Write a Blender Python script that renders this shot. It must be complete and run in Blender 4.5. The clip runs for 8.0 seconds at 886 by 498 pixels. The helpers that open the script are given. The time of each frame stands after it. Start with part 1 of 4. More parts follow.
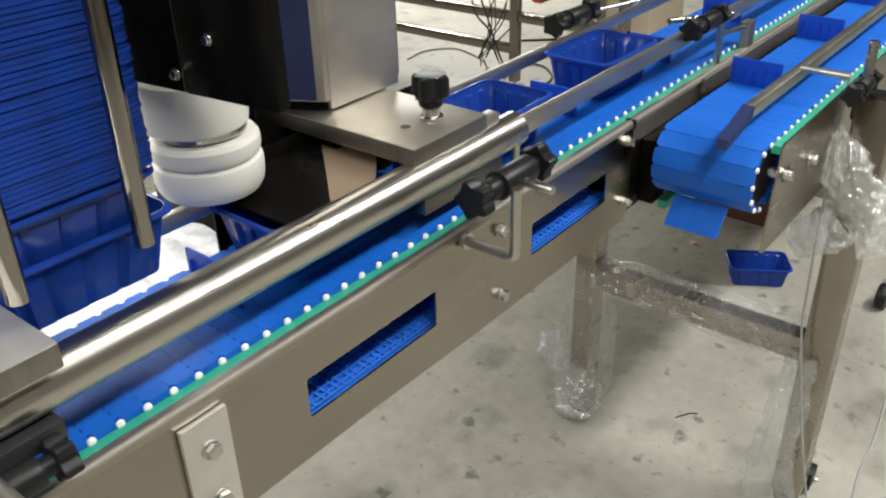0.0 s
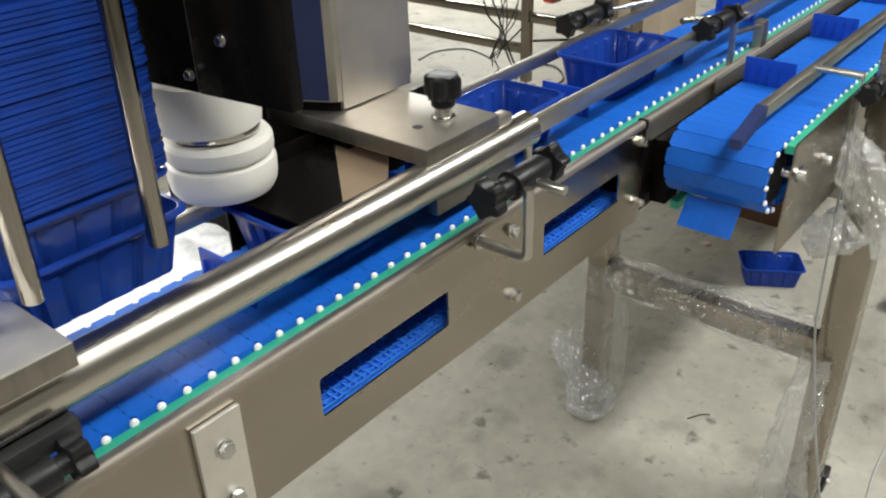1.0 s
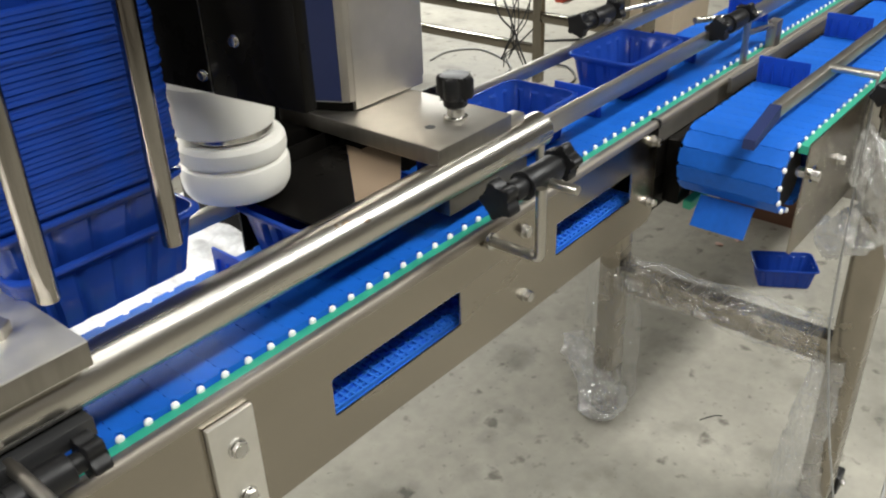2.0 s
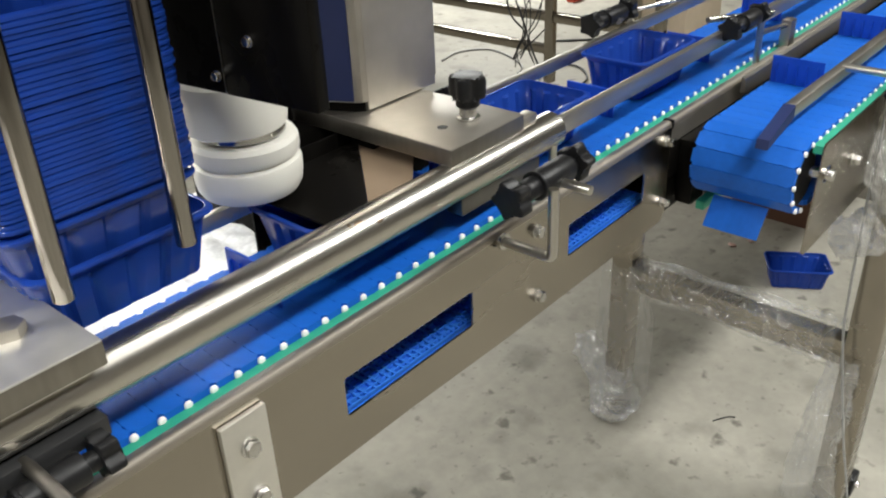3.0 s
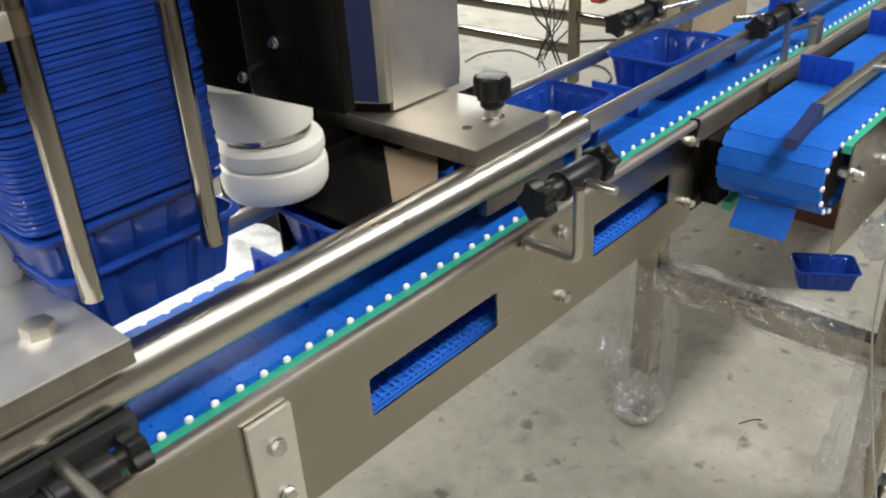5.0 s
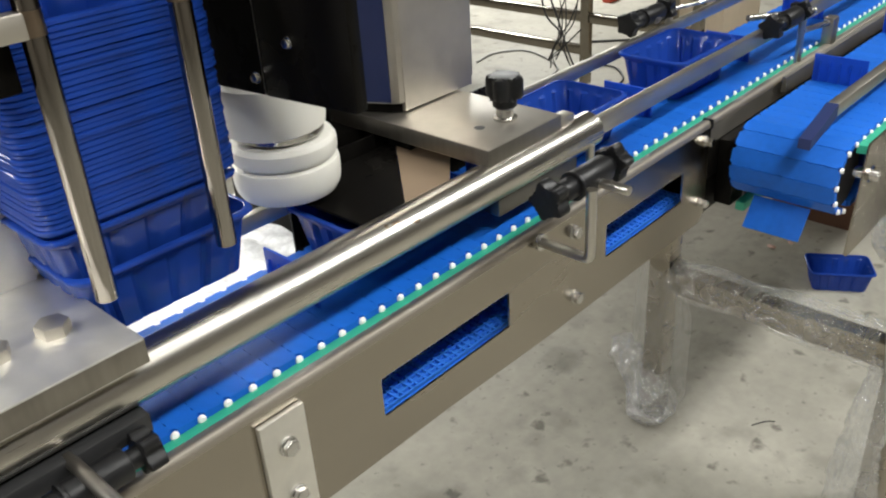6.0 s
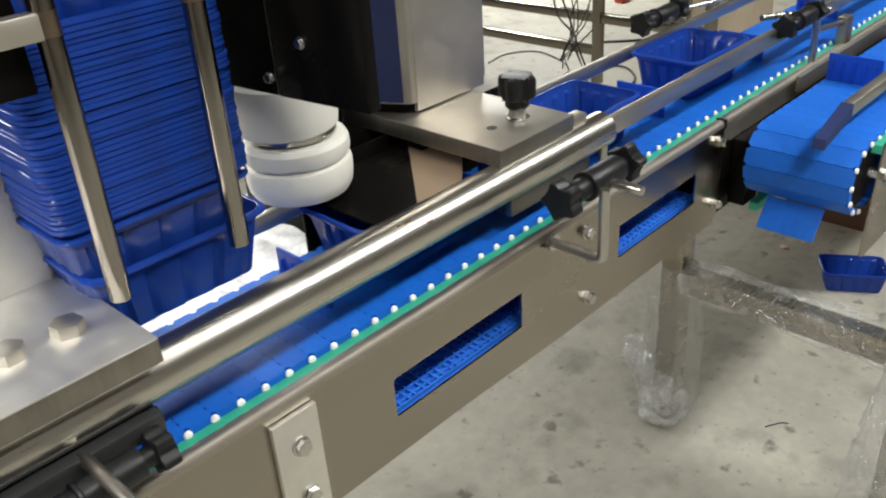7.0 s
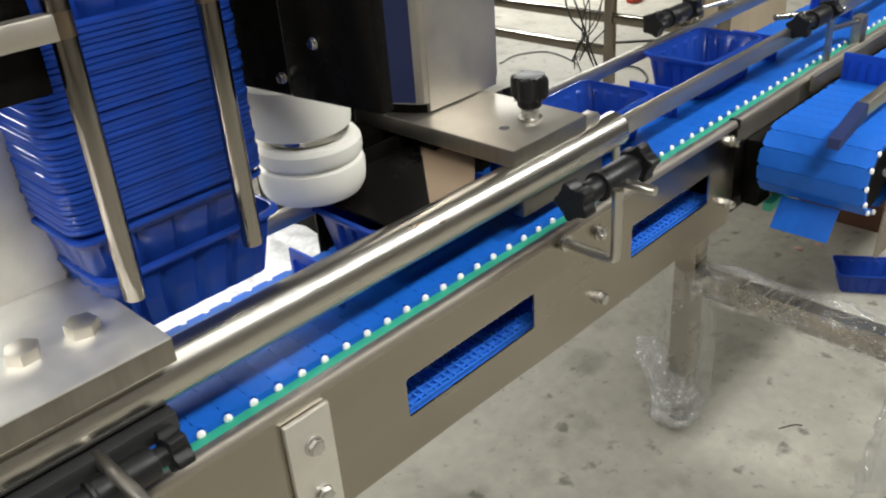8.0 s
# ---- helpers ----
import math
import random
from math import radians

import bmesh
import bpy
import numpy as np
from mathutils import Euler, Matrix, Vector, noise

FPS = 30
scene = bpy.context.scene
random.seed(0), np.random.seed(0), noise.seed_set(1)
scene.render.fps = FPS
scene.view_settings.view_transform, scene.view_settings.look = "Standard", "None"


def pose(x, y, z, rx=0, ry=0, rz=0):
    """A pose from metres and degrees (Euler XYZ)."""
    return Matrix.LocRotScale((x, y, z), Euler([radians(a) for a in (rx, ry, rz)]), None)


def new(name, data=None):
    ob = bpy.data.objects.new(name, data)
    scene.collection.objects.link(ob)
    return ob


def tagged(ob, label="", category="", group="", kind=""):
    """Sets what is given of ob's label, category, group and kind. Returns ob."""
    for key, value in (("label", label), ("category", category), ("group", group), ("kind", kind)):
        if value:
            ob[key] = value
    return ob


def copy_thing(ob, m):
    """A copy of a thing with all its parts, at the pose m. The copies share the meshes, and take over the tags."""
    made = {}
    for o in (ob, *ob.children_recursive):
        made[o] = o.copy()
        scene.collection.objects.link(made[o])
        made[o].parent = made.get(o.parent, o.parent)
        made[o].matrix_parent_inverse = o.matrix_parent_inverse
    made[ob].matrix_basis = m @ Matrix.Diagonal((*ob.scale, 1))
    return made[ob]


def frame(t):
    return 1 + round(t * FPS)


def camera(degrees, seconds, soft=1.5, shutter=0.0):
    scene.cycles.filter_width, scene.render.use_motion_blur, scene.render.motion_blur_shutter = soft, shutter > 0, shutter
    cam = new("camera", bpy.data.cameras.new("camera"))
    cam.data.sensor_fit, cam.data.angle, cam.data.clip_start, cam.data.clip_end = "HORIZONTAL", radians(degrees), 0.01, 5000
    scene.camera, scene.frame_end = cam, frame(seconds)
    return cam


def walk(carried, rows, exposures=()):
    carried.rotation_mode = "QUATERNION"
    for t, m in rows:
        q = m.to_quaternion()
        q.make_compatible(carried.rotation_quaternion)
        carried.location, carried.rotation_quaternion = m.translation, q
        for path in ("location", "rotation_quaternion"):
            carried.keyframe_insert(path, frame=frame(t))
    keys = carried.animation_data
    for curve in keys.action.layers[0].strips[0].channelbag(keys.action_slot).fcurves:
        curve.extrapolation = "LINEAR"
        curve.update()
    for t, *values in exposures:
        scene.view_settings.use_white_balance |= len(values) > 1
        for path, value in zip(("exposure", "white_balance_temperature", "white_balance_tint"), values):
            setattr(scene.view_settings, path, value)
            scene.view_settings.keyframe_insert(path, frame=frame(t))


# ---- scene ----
FLOOR_Z = 0.0
B = 0.85                      # height of both belts

# seconds, x, y, z, yaw, pitch, roll
PATH = [
    (0.0, -0.2204, -0.5326, 1.2953, -50.983, -29.532, -1.508),
    (0.5, -0.2210, -0.5320, 1.2953, -50.569, -29.509, -1.684),
    (1.0, -0.2215, -0.5316, 1.2952, -50.151, -29.484, -1.864),
    (1.5, -0.2220, -0.5312, 1.2951, -49.728, -29.458, -2.048),
    (2.0, -0.2224, -0.5308, 1.2950, -49.303, -29.430, -2.235),
    (2.5, -0.2228, -0.5304, 1.2949, -48.874, -29.400, -2.426),
    (3.0, -0.2232, -0.5300, 1.2947, -48.444, -29.368, -2.618),
    (3.5, -0.2236, -0.5297, 1.2946, -48.012, -29.334, -2.812),
    (4.0, -0.2239, -0.5293, 1.2944, -47.580, -29.297, -3.007),
    (4.5, -0.2242, -0.5289, 1.2942, -47.147, -29.258, -3.202),
    (5.0, -0.2245, -0.5285, 1.2940, -46.715, -29.216, -3.397),
    (5.5, -0.2248, -0.5281, 1.2937, -46.285, -29.171, -3.591),
    (6.0, -0.2251, -0.5277, 1.2934, -45.856, -29.123, -3.783),
    (6.5, -0.2254, -0.5272, 1.2930, -45.429, -29.072, -3.973),
    (7.0, -0.2257, -0.5266, 1.2926, -45.005, -29.017, -4.161),
    (7.5, -0.2260, -0.5260, 1.2922, -44.586, -28.959, -4.344),
    (8.0, -0.2263, -0.5253, 1.2917, -44.170, -28.897, -4.524),
]


def shot(x, y, z, yaw, pitch, roll):
    return pose(x, y, z) @ pose(0, 0, 0, 0, 0, yaw) @ pose(0, 0, 0, 90 + pitch) @ pose(0, 0, 0, 0, 0, roll)


cam = camera(54.57, 8.0, soft=2.1)
walk(cam, [(row[0], shot(*row[1:])) for row in PATH])

# ---- light ----
scene.view_settings.exposure = 0.26
world = bpy.data.worlds.new("hall_air")
world.use_nodes = True
world.node_tree.nodes["Background"].inputs[0].default_value = (0.9, 0.95, 1.0, 1)
world.node_tree.nodes["Background"].inputs[1].default_value = 0.03
scene.world = world


# ---- materials ----
def mat(name, base, rough=0.5, metal=0.0, vary=0.12, scale=40.0, bump=0.0, bump_scale=200.0, stretch=(1, 1, 1),
        spec=0.5, rough_vary=0.0, piece=0.0, coat=0.0):
    """A plain surface: base colour with grain at two scales, its gloss, fine relief, and a change from piece to piece."""
    m = bpy.data.materials.new(name)
    m.use_nodes = True
    nt = m.node_tree
    n, l = nt.nodes, nt.links
    b = n["Principled BSDF"]
    b.inputs["Metallic"].default_value = metal
    b.inputs["Roughness"].default_value = rough
    b.inputs["Specular IOR Level"].default_value = spec
    b.inputs["Coat Weight"].default_value = coat
    tc = n.new("ShaderNodeTexCoord")
    mp = n.new("ShaderNodeMapping")
    mp.inputs["Scale"].default_value = stretch
    l.new(tc.outputs["Object"], mp.inputs[0])
    n1, n2 = n.new("ShaderNodeTexNoise"), n.new("ShaderNodeTexNoise")
    n1.inputs["Scale"].default_value, n2.inputs["Scale"].default_value = scale, scale / 7
    n1.inputs["Detail"].default_value, n2.inputs["Detail"].default_value = 6, 4
    l.new(mp.outputs[0], n1.inputs[0])
    l.new(tc.outputs["Object"], n2.inputs[0])
    add = n.new("ShaderNodeMath")
    l.new(n1.outputs[0], add.inputs[0])
    l.new(n2.outputs[0], add.inputs[1])
    rng = n.new("ShaderNodeMapRange")
    rng.inputs["From Min"].default_value, rng.inputs["From Max"].default_value = 0.6, 1.4
    rng.inputs["To Min"].default_value, rng.inputs["To Max"].default_value = 1 - vary, 1 + vary
    l.new(add.outputs[0], rng.inputs[0])
    last = rng.outputs[0]
    if piece:
        info = n.new("ShaderNodeObjectInfo")
        pr = n.new("ShaderNodeMapRange")
        pr.inputs["To Min"].default_value, pr.inputs["To Max"].default_value = 1 - piece, 1 + piece
        l.new(info.outputs["Random"], pr.inputs[0])
        mul = n.new("ShaderNodeMath")
        mul.operation = "MULTIPLY"
        l.new(last, mul.inputs[0])
        l.new(pr.outputs[0], mul.inputs[1])
        last = mul.outputs[0]
    sc = n.new("ShaderNodeVectorMath")
    sc.operation = "SCALE"
    sc.inputs[0].default_value = base
    l.new(last, sc.inputs["Scale"])
    l.new(sc.outputs[0], b.inputs["Base Color"])
    if rough_vary:
        rr = n.new("ShaderNodeMapRange")
        rr.inputs["From Min"].default_value, rr.inputs["From Max"].default_value = 0.6, 1.4
        rr.inputs["To Min"].default_value = max(0.03, rough - rough_vary)
        rr.inputs["To Max"].default_value = rough + rough_vary
        l.new(add.outputs[0], rr.inputs[0])
        l.new(rr.outputs[0], b.inputs["Roughness"])
    if bump:
        n3 = n.new("ShaderNodeTexNoise")
        n3.inputs["Scale"].default_value = bump_scale
        n3.inputs["Detail"].default_value = 4
        l.new(mp.outputs[0], n3.inputs[0])
        bp = n.new("ShaderNodeBump")
        bp.inputs["Strength"].default_value = bump
        bp.inputs["Distance"].default_value = 0.001
        l.new(n3.outputs[0], bp.inputs["Height"])
        l.new(bp.outputs[0], b.inputs["Normal"])
    return m


STEEL = mat("brushed_steel", (0.315, 0.285, 0.24), 0.25, 1.0, 0.10, 9, 0.0, 500, (0.4, 3, 3), rough_vary=0.05)
STEEL_PIPE = mat("polished_pipe_steel", (0.48, 0.46, 0.42), 0.28, 1.0, 0.04, 24, 0.0, 300, (0.25, 10, 10), rough_vary=0.025)
STEEL_POST = mat("turned_post_steel", (0.28, 0.26, 0.235), 0.14, 1.0, 0.08, 60, 0.0, 300, (14, 14, 1), rough_vary=0.03)
STEEL_RAIL = mat("satin_rail_steel", (0.50, 0.48, 0.44), 0.38, 1.0, 0.08, 40, 0.05, 300, (1, 6, 6), rough_vary=0.05)
STEEL_DULL = mat("dull_plate_steel", (0.74, 0.72, 0.67), 0.50, 1.0, 0.10, 50, 0.08, 350, rough_vary=0.06)
STEEL_PLATE = mat("milled_plate_steel", (0.50, 0.47, 0.42), 0.44, 1.0, 0.12, 45, 0.08, 350, rough_vary=0.08)
# Darker steel for the plates' upright faces: their dimmer light is painted in.
STEEL_SHADED_EDGE = mat("shaded_edge_steel", (0.27, 0.25, 0.22), 0.42, 1.0, 0.2, 40, 0.12, 300, (3, 3, 0.4), rough_vary=0.08)
# Shaded copy of the plate steel: shade is put into its darker base.
STEEL_SHADED = mat("shaded_plate_steel", (0.36, 0.34, 0.31), 0.40, 1.0, 0.12, 40, 0.05, 300)
STEEL_LIP = mat("rolled_edge_steel", (0.40, 0.365, 0.315), 0.52, 1.0, 0.06, 30)
BAR_DARK = mat("dark_anodised_bar", (0.020, 0.020, 0.021), 0.45, 0.0, 0.15, 60, 0.05, 300)
BAR_STEEL = mat("dark_grey_bar_steel", (0.17, 0.165, 0.155), 0.42, 1.0, 0.12, 50, 0.05, 300)
CHROME = mat("bright_bolt_steel", (0.52, 0.51, 0.49), 0.22, 1.0, 0.06, 120, 0.05, 400)
BELT = mat("blue_belt_plastic", (0.008, 0.114, 0.53), 0.50, 0, 0.14, 90, 0.08, 500, piece=0.06, rough_vary=0.06, spec=0.28)
BELT_UNDER = mat("blue_belt_lattice_plastic", (0.05, 0.28, 0.95), 0.45, 0, 0.10, 90)
TRAY_BLUE = mat("navy_flight_plastic", (0.008, 0.065, 0.48), 0.35, 0, 0.08, 60)
TRAY = mat("navy_tray_plastic", (0.018, 0.068, 0.39), 0.12, 0, 0.10, 60, 0.02, 200, rough_vary=0.04, spec=0.5)
GREEN = mat("green_wear_strip_plastic", (0.03, 0.34, 0.215), 0.45, 0, 0.12, 80, 0.06, 300)
WHITE = mat("white_machined_plastic", (0.76, 0.74, 0.68), 0.45, 0, 0.05, 30, 0.04, 300)
PIN = mat("white_pin_plastic", (0.82, 0.82, 0.80), 0.4, 0, 0.04, 200)
BLACK = mat("black_knob_plastic", (0.009, 0.009, 0.010), 0.40, 0, 0.2, 120, 0.10, 600, spec=0.3)
# Black of the panels; also painted in for shade in gaps and voids.
BLACK_AND_SHADE = mat("black_panel_and_shade", (0.005, 0.0045, 0.004), 0.32, 0, 0.3, 30, 0.03, 60, spec=0.05, rough_vary=0.1)
CABLE = mat("black_cable_rubber", (0.015, 0.015, 0.016), 0.55, 0, 0.2, 100)
WIRE = mat("grey_wire_sheath", (0.35, 0.35, 0.34), 0.45, 0, 0.1, 100)
TAN_PAINT = mat("tan_cabinet_paint", (0.52, 0.43, 0.32), 0.5, 0, 0.08, 20, 0.05, 200)
CARD = mat("brown_cardboard", (0.10, 0.045, 0.025), 0.8, 0, 0.15, 40)
SCRAP = mat("pale_pink_scrap", (0.55, 0.36, 0.30), 0.6, 0, 0.1, 80)
SHEET = mat("white_plastic_sheet", (0.82, 0.82, 0.82), 0.35, 0, 0.28, 150, 0.3, 120)
WELD = mat("heat_tinted_steel", (0.32, 0.25, 0.19), 0.3, 1.0, 0.3, 60)
# Navy colour in place of blue reflections on steel: cover side, rail end.
NAVY_REFLECTION = mat("navy_reflection_tone", (0.007, 0.017, 0.085), 0.55, 0, 0.1, 30)
TAN_SHEET = mat("tan_sheet_tone", (0.23, 0.165, 0.11), 0.55, 0, 0.08, 30, 0.05, 200)
RED = mat("red_plastic", (0.45, 0.05, 0.02), 0.5, 0, 0.15, 60)
WALL = mat("hall_wall_paint", (0.33, 0.30, 0.26), 0.7, 0, 0.10, 6)
CEIL = mat("hall_ceiling_sheet", (0.34, 0.32, 0.29), 0.7, 0, 0.06, 6)


def concrete():
    m = mat("worn_grey_concrete", (0.365, 0.346, 0.295), 0.50, 0, 0.16, 30, 0.25, 160, rough_vary=0.12, spec=0.2)
    nt = m.node_tree
    n, l = nt.nodes, nt.links
    b = n["Principled BSDF"]
    old = b.inputs["Base Color"].links[0].from_socket
    tc = n.new("ShaderNodeTexCoord")
    last = old
    for scale, lo, hi, dark in ((1.8, 0.48, 0.74, 0.66), (7.0, 0.55, 0.76, 0.60), (17.0, 0.62, 0.71, 0.48), (48.0, 0.63, 0.78, 0.55)):
        t = n.new("ShaderNodeTexNoise")
        t.inputs["Scale"].default_value = scale
        t.inputs["Detail"].default_value = 5
        l.new(tc.outputs["Object"], t.inputs[0])
        r = n.new("ShaderNodeMapRange")
        r.inputs["From Min"].default_value, r.inputs["From Max"].default_value = lo, hi
        r.inputs["To Min"].default_value, r.inputs["To Max"].default_value = 1, dark
        l.new(t.outputs[0], r.inputs[0])
        s = n.new("ShaderNodeVectorMath")
        s.operation = "SCALE"
        l.new(last, s.inputs[0])
        l.new(r.outputs[0], s.inputs["Scale"])
        last = s.outputs[0]
    l.new(last, b.inputs["Base Color"])
    return m


CONCRETE = concrete()


def let_light_through(m, colour, share):
    n, l = m.node_tree.nodes, m.node_tree.links
    out = n["Material Output"]
    tr, mix = n.new("ShaderNodeBsdfTranslucent"), n.new("ShaderNodeMixShader")
    tr.inputs[0].default_value = (*colour, 1)
    mix.inputs[0].default_value = share
    l.new(n["Principled BSDF"].outputs[0], mix.inputs[1])
    l.new(tr.outputs[0], mix.inputs[2])
    l.new(mix.outputs[0], out.inputs[0])


let_light_through(TRAY, (0.015, 0.11, 0.55), 0.36)
let_light_through(BELT_UNDER, (0.02, 0.25, 0.9), 0.3)


def film_wrap(gloss, milk):
    """Thin clear film: mostly see-through, with sharp gloss and a little haze."""
    m = bpy.data.materials.new("clear_stretch_film")
    m.use_nodes = True
    n, l = m.node_tree.nodes, m.node_tree.links
    n.remove(n["Principled BSDF"])
    tc, t, bp = n.new("ShaderNodeTexCoord"), n.new("ShaderNodeTexNoise"), n.new("ShaderNodeBump")
    t.inputs["Scale"].default_value, t.inputs["Detail"].default_value = 190, 6
    bp.inputs["Strength"].default_value, bp.inputs["Distance"].default_value = 0.8, 0.003
    l.new(tc.outputs["Object"], t.inputs[0])
    l.new(t.outputs[0], bp.inputs["Height"])
    clear, shine, haze = n.new("ShaderNodeBsdfTransparent"), n.new("ShaderNodeBsdfGlossy"), n.new("ShaderNodeBsdfDiffuse")
    shine.inputs["Roughness"].default_value = 0.11
    haze.inputs["Color"].default_value = (0.85, 0.85, 0.84, 1)
    l.new(bp.outputs[0], shine.inputs["Normal"])
    a, b = n.new("ShaderNodeMixShader"), n.new("ShaderNodeMixShader")
    a.inputs[0].default_value, b.inputs[0].default_value = gloss, milk
    l.new(clear.outputs[0], a.inputs[1])
    l.new(shine.outputs[0], a.inputs[2])
    l.new(a.outputs[0], b.inputs[1])
    l.new(haze.outputs[0], b.inputs[2])
    l.new(b.outputs[0], n["Material Output"].inputs[0])
    return m


FILM_MID = film_wrap(0.24, 0.16)
FILM, FILM_DENSE = film_wrap(0.16, 0.06), film_wrap(0.34, 0.22)


def glow(name, colour, strength):
    m = bpy.data.materials.new(name)
    m.use_nodes = True
    b = m.node_tree.nodes["Principled BSDF"]
    b.inputs["Base Color"].default_value = (0.8, 0.8, 0.8, 1)
    b.inputs["Emission Color"].default_value = (*colour, 1)
    b.inputs["Emission Strength"].default_value = strength
    return m


# ---- mesh helpers ----
def mesh_of(name, bm, material, smooth=False):
    me = bpy.data.meshes.new(name)
    bmesh.ops.recalc_face_normals(bm, faces=bm.faces)
    bm.to_mesh(me)
    bm.free()
    me.materials.append(material)
    if smooth:
        for p in me.polygons:
            p.use_smooth = True
        me.set_sharp_from_angle(angle=radians(25))
    return me


def part(name, bm, material, parent=None, label="", smooth=True):
    ob = new(name, mesh_of(name, bm, material, smooth))
    if parent:
        ob.parent = parent
    if label:
        ob["label"] = label
    return ob


def thing(name, label, category, group="", at=(0, 0, 0), kind=""):
    ob = new(name)
    ob.matrix_basis = pose(*at)
    return tagged(ob, label, category, group, kind)


def box(x0, x1, y0, y1, z0, z1, bevel=0.0, bm=None, m=None, seg=2):
    one = bmesh.new()
    bmesh.ops.create_cube(one, size=1)
    for v in one.verts:
        v.co = Vector((x0 + (v.co.x + .5) * (x1 - x0), y0 + (v.co.y + .5) * (y1 - y0), z0 + (v.co.z + .5) * (z1 - z0)))
    if bevel:
        bmesh.ops.bevel(one, geom=one.edges[:], offset=bevel, segments=seg, profile=0.5, affect="EDGES")
    return merge(bm, one, m)


def merge(bm, one, m=None):
    if m is not None:
        one.transform(m)
    if bm is None:
        return one
    me = bpy.data.meshes.new("tmp")
    one.to_mesh(me)
    one.free()
    bm.from_mesh(me)
    bpy.data.meshes.remove(me)
    return bm


def along(a, b):
    a, b = Vector(a), Vector(b)
    return Matrix.Translation((a + b) / 2) @ (b - a).to_track_quat("Z", "Y").to_matrix().to_4x4(), (b - a).length


def rod(a, b, r, seg=20, bm=None, bevel=0.0, r2=None):
    one = bmesh.new()
    m, h = along(a, b)
    bmesh.ops.create_cone(one, cap_ends=True, segments=seg, radius1=r, radius2=r if r2 is None else r2, depth=h)
    if bevel:
        rim = [e for e in one.edges if len(e.link_faces) == 2 and any(len(f.verts) > 4 for f in e.link_faces)]
        bmesh.ops.bevel(one, geom=rim, offset=bevel, segments=2, profile=0.5, affect="EDGES")
    return merge(bm, one, m)


def lathe(profile, seg=40):
    """A body of revolution about z; profile: (radius, height) from the bottom up, closed at both ends."""
    bm = bmesh.new()
    rings = [[bm.verts.new((r * math.cos(2 * math.pi * i / seg), r * math.sin(2 * math.pi * i / seg), z)) for i in range(seg)]
             for r, z in profile]
    for a, b in zip(rings, rings[1:]):
        for i in range(seg):
            bm.faces.new((a[i], a[(i + 1) % seg], b[(i + 1) % seg], b[i]))
    bm.faces.new(rings[0][::-1])
    bm.faces.new(rings[-1])
    return bm


def prism(outline, depth, m=None, bm=None, bevel=0.0):
    """An outline in x and y, extruded along z from 0 to depth."""
    one = bmesh.new()
    lo = [one.verts.new((x, y, 0)) for x, y in outline]
    hi = [one.verts.new((x, y, depth)) for x, y in outline]
    k = len(outline)
    one.faces.new(lo[::-1])
    one.faces.new(hi)
    for i in range(k):
        one.faces.new((lo[i], lo[(i + 1) % k], hi[(i + 1) % k], hi[i]))
    if bevel:
        ed = [e for e in one.edges if all(abs(v.co.z) < 1e-9 for v in e.verts) or all(abs(v.co.z - depth) < 1e-9 for v in e.verts)]
        bmesh.ops.bevel(one, geom=ed, offset=bevel, segments=2, profile=0.5, affect="EDGES")
    return merge(bm, one, m)


def tube(points, r, seg=8, bm=None):
    """A round bar or cable through points, smoothed."""
    pts = [Vector(p) for p in points]
    one = bmesh.new()
    rings, side = [], None
    for i, p in enumerate(pts):
        d = (pts[min(i + 1, len(pts) - 1)] - pts[max(i - 1, 0)]).normalized()
        if side is None:
            side = d.orthogonal().normalized()
        side = (side - d * side.dot(d)).normalized()
        up = d.cross(side)
        rings.append([one.verts.new(p + r * (math.cos(2 * math.pi * k / seg) * side + math.sin(2 * math.pi * k / seg) * up)) for k in range(seg)])
    for a, b in zip(rings, rings[1:]):
        for k in range(seg):
            one.faces.new((a[k], a[(k + 1) % seg], b[(k + 1) % seg], b[k]))
    one.faces.new(rings[0][::-1])
    one.faces.new(rings[-1])
    return merge(bm, one)


def curve_points(points, steps=8):
    """Catmull-Rom through the points."""
    p = [Vector(q) for q in points]
    p = [2 * p[0] - p[1]] + p + [2 * p[-1] - p[-2]]
    out = []
    for i in range(1, len(p) - 2):
        for s in range(steps):
            t = s / steps
            a, b, c, d = p[i - 1], p[i], p[i + 1], p[i + 2]
            out.append(0.5 * (2 * b + (c - a) * t + (2 * a - 5 * b + 4 * c - d) * t * t + (3 * b - a - 3 * c + d) * t ** 3))
    return out + [p[-2]]


def hex_bolt(r, h, washer=0.0):
    """A hexagon head along +z, standing on z = 0."""
    bm = bmesh.new()
    if washer:
        rod((0, 0, 0), (0, 0, 0.0022), washer, 24, bm, 0.0005)
    one = bmesh.new()
    bmesh.ops.create_cone(one, cap_ends=True, segments=6, radius1=r, radius2=r, depth=h)
    top = [e for e in one.edges if all(v.co.z > 0 for v in e.verts)]
    bmesh.ops.bevel(one, geom=top, offset=h * 0.16, segments=2, profile=0.5, affect="EDGES")
    merge(bm, one, Matrix.Translation((0, 0, h / 2 + (0.0018 if washer else 0))))
    return bm


TO_Y = Matrix.Rotation(radians(90), 4, "X")      # z axis turned to -y
TO_X = Matrix.Rotation(radians(90), 4, "Y")      # z axis turned to +x


def star(r, n=5, depth=0.3, steps=14):
    out = []
    for i in range(n * steps):
        a = 2 * math.pi * i / (n * steps)
        rr = r * (1 - depth * (0.5 - 0.5 * math.cos(n * a)))
        out.append((rr * math.cos(a), rr * math.sin(a)))
    return out


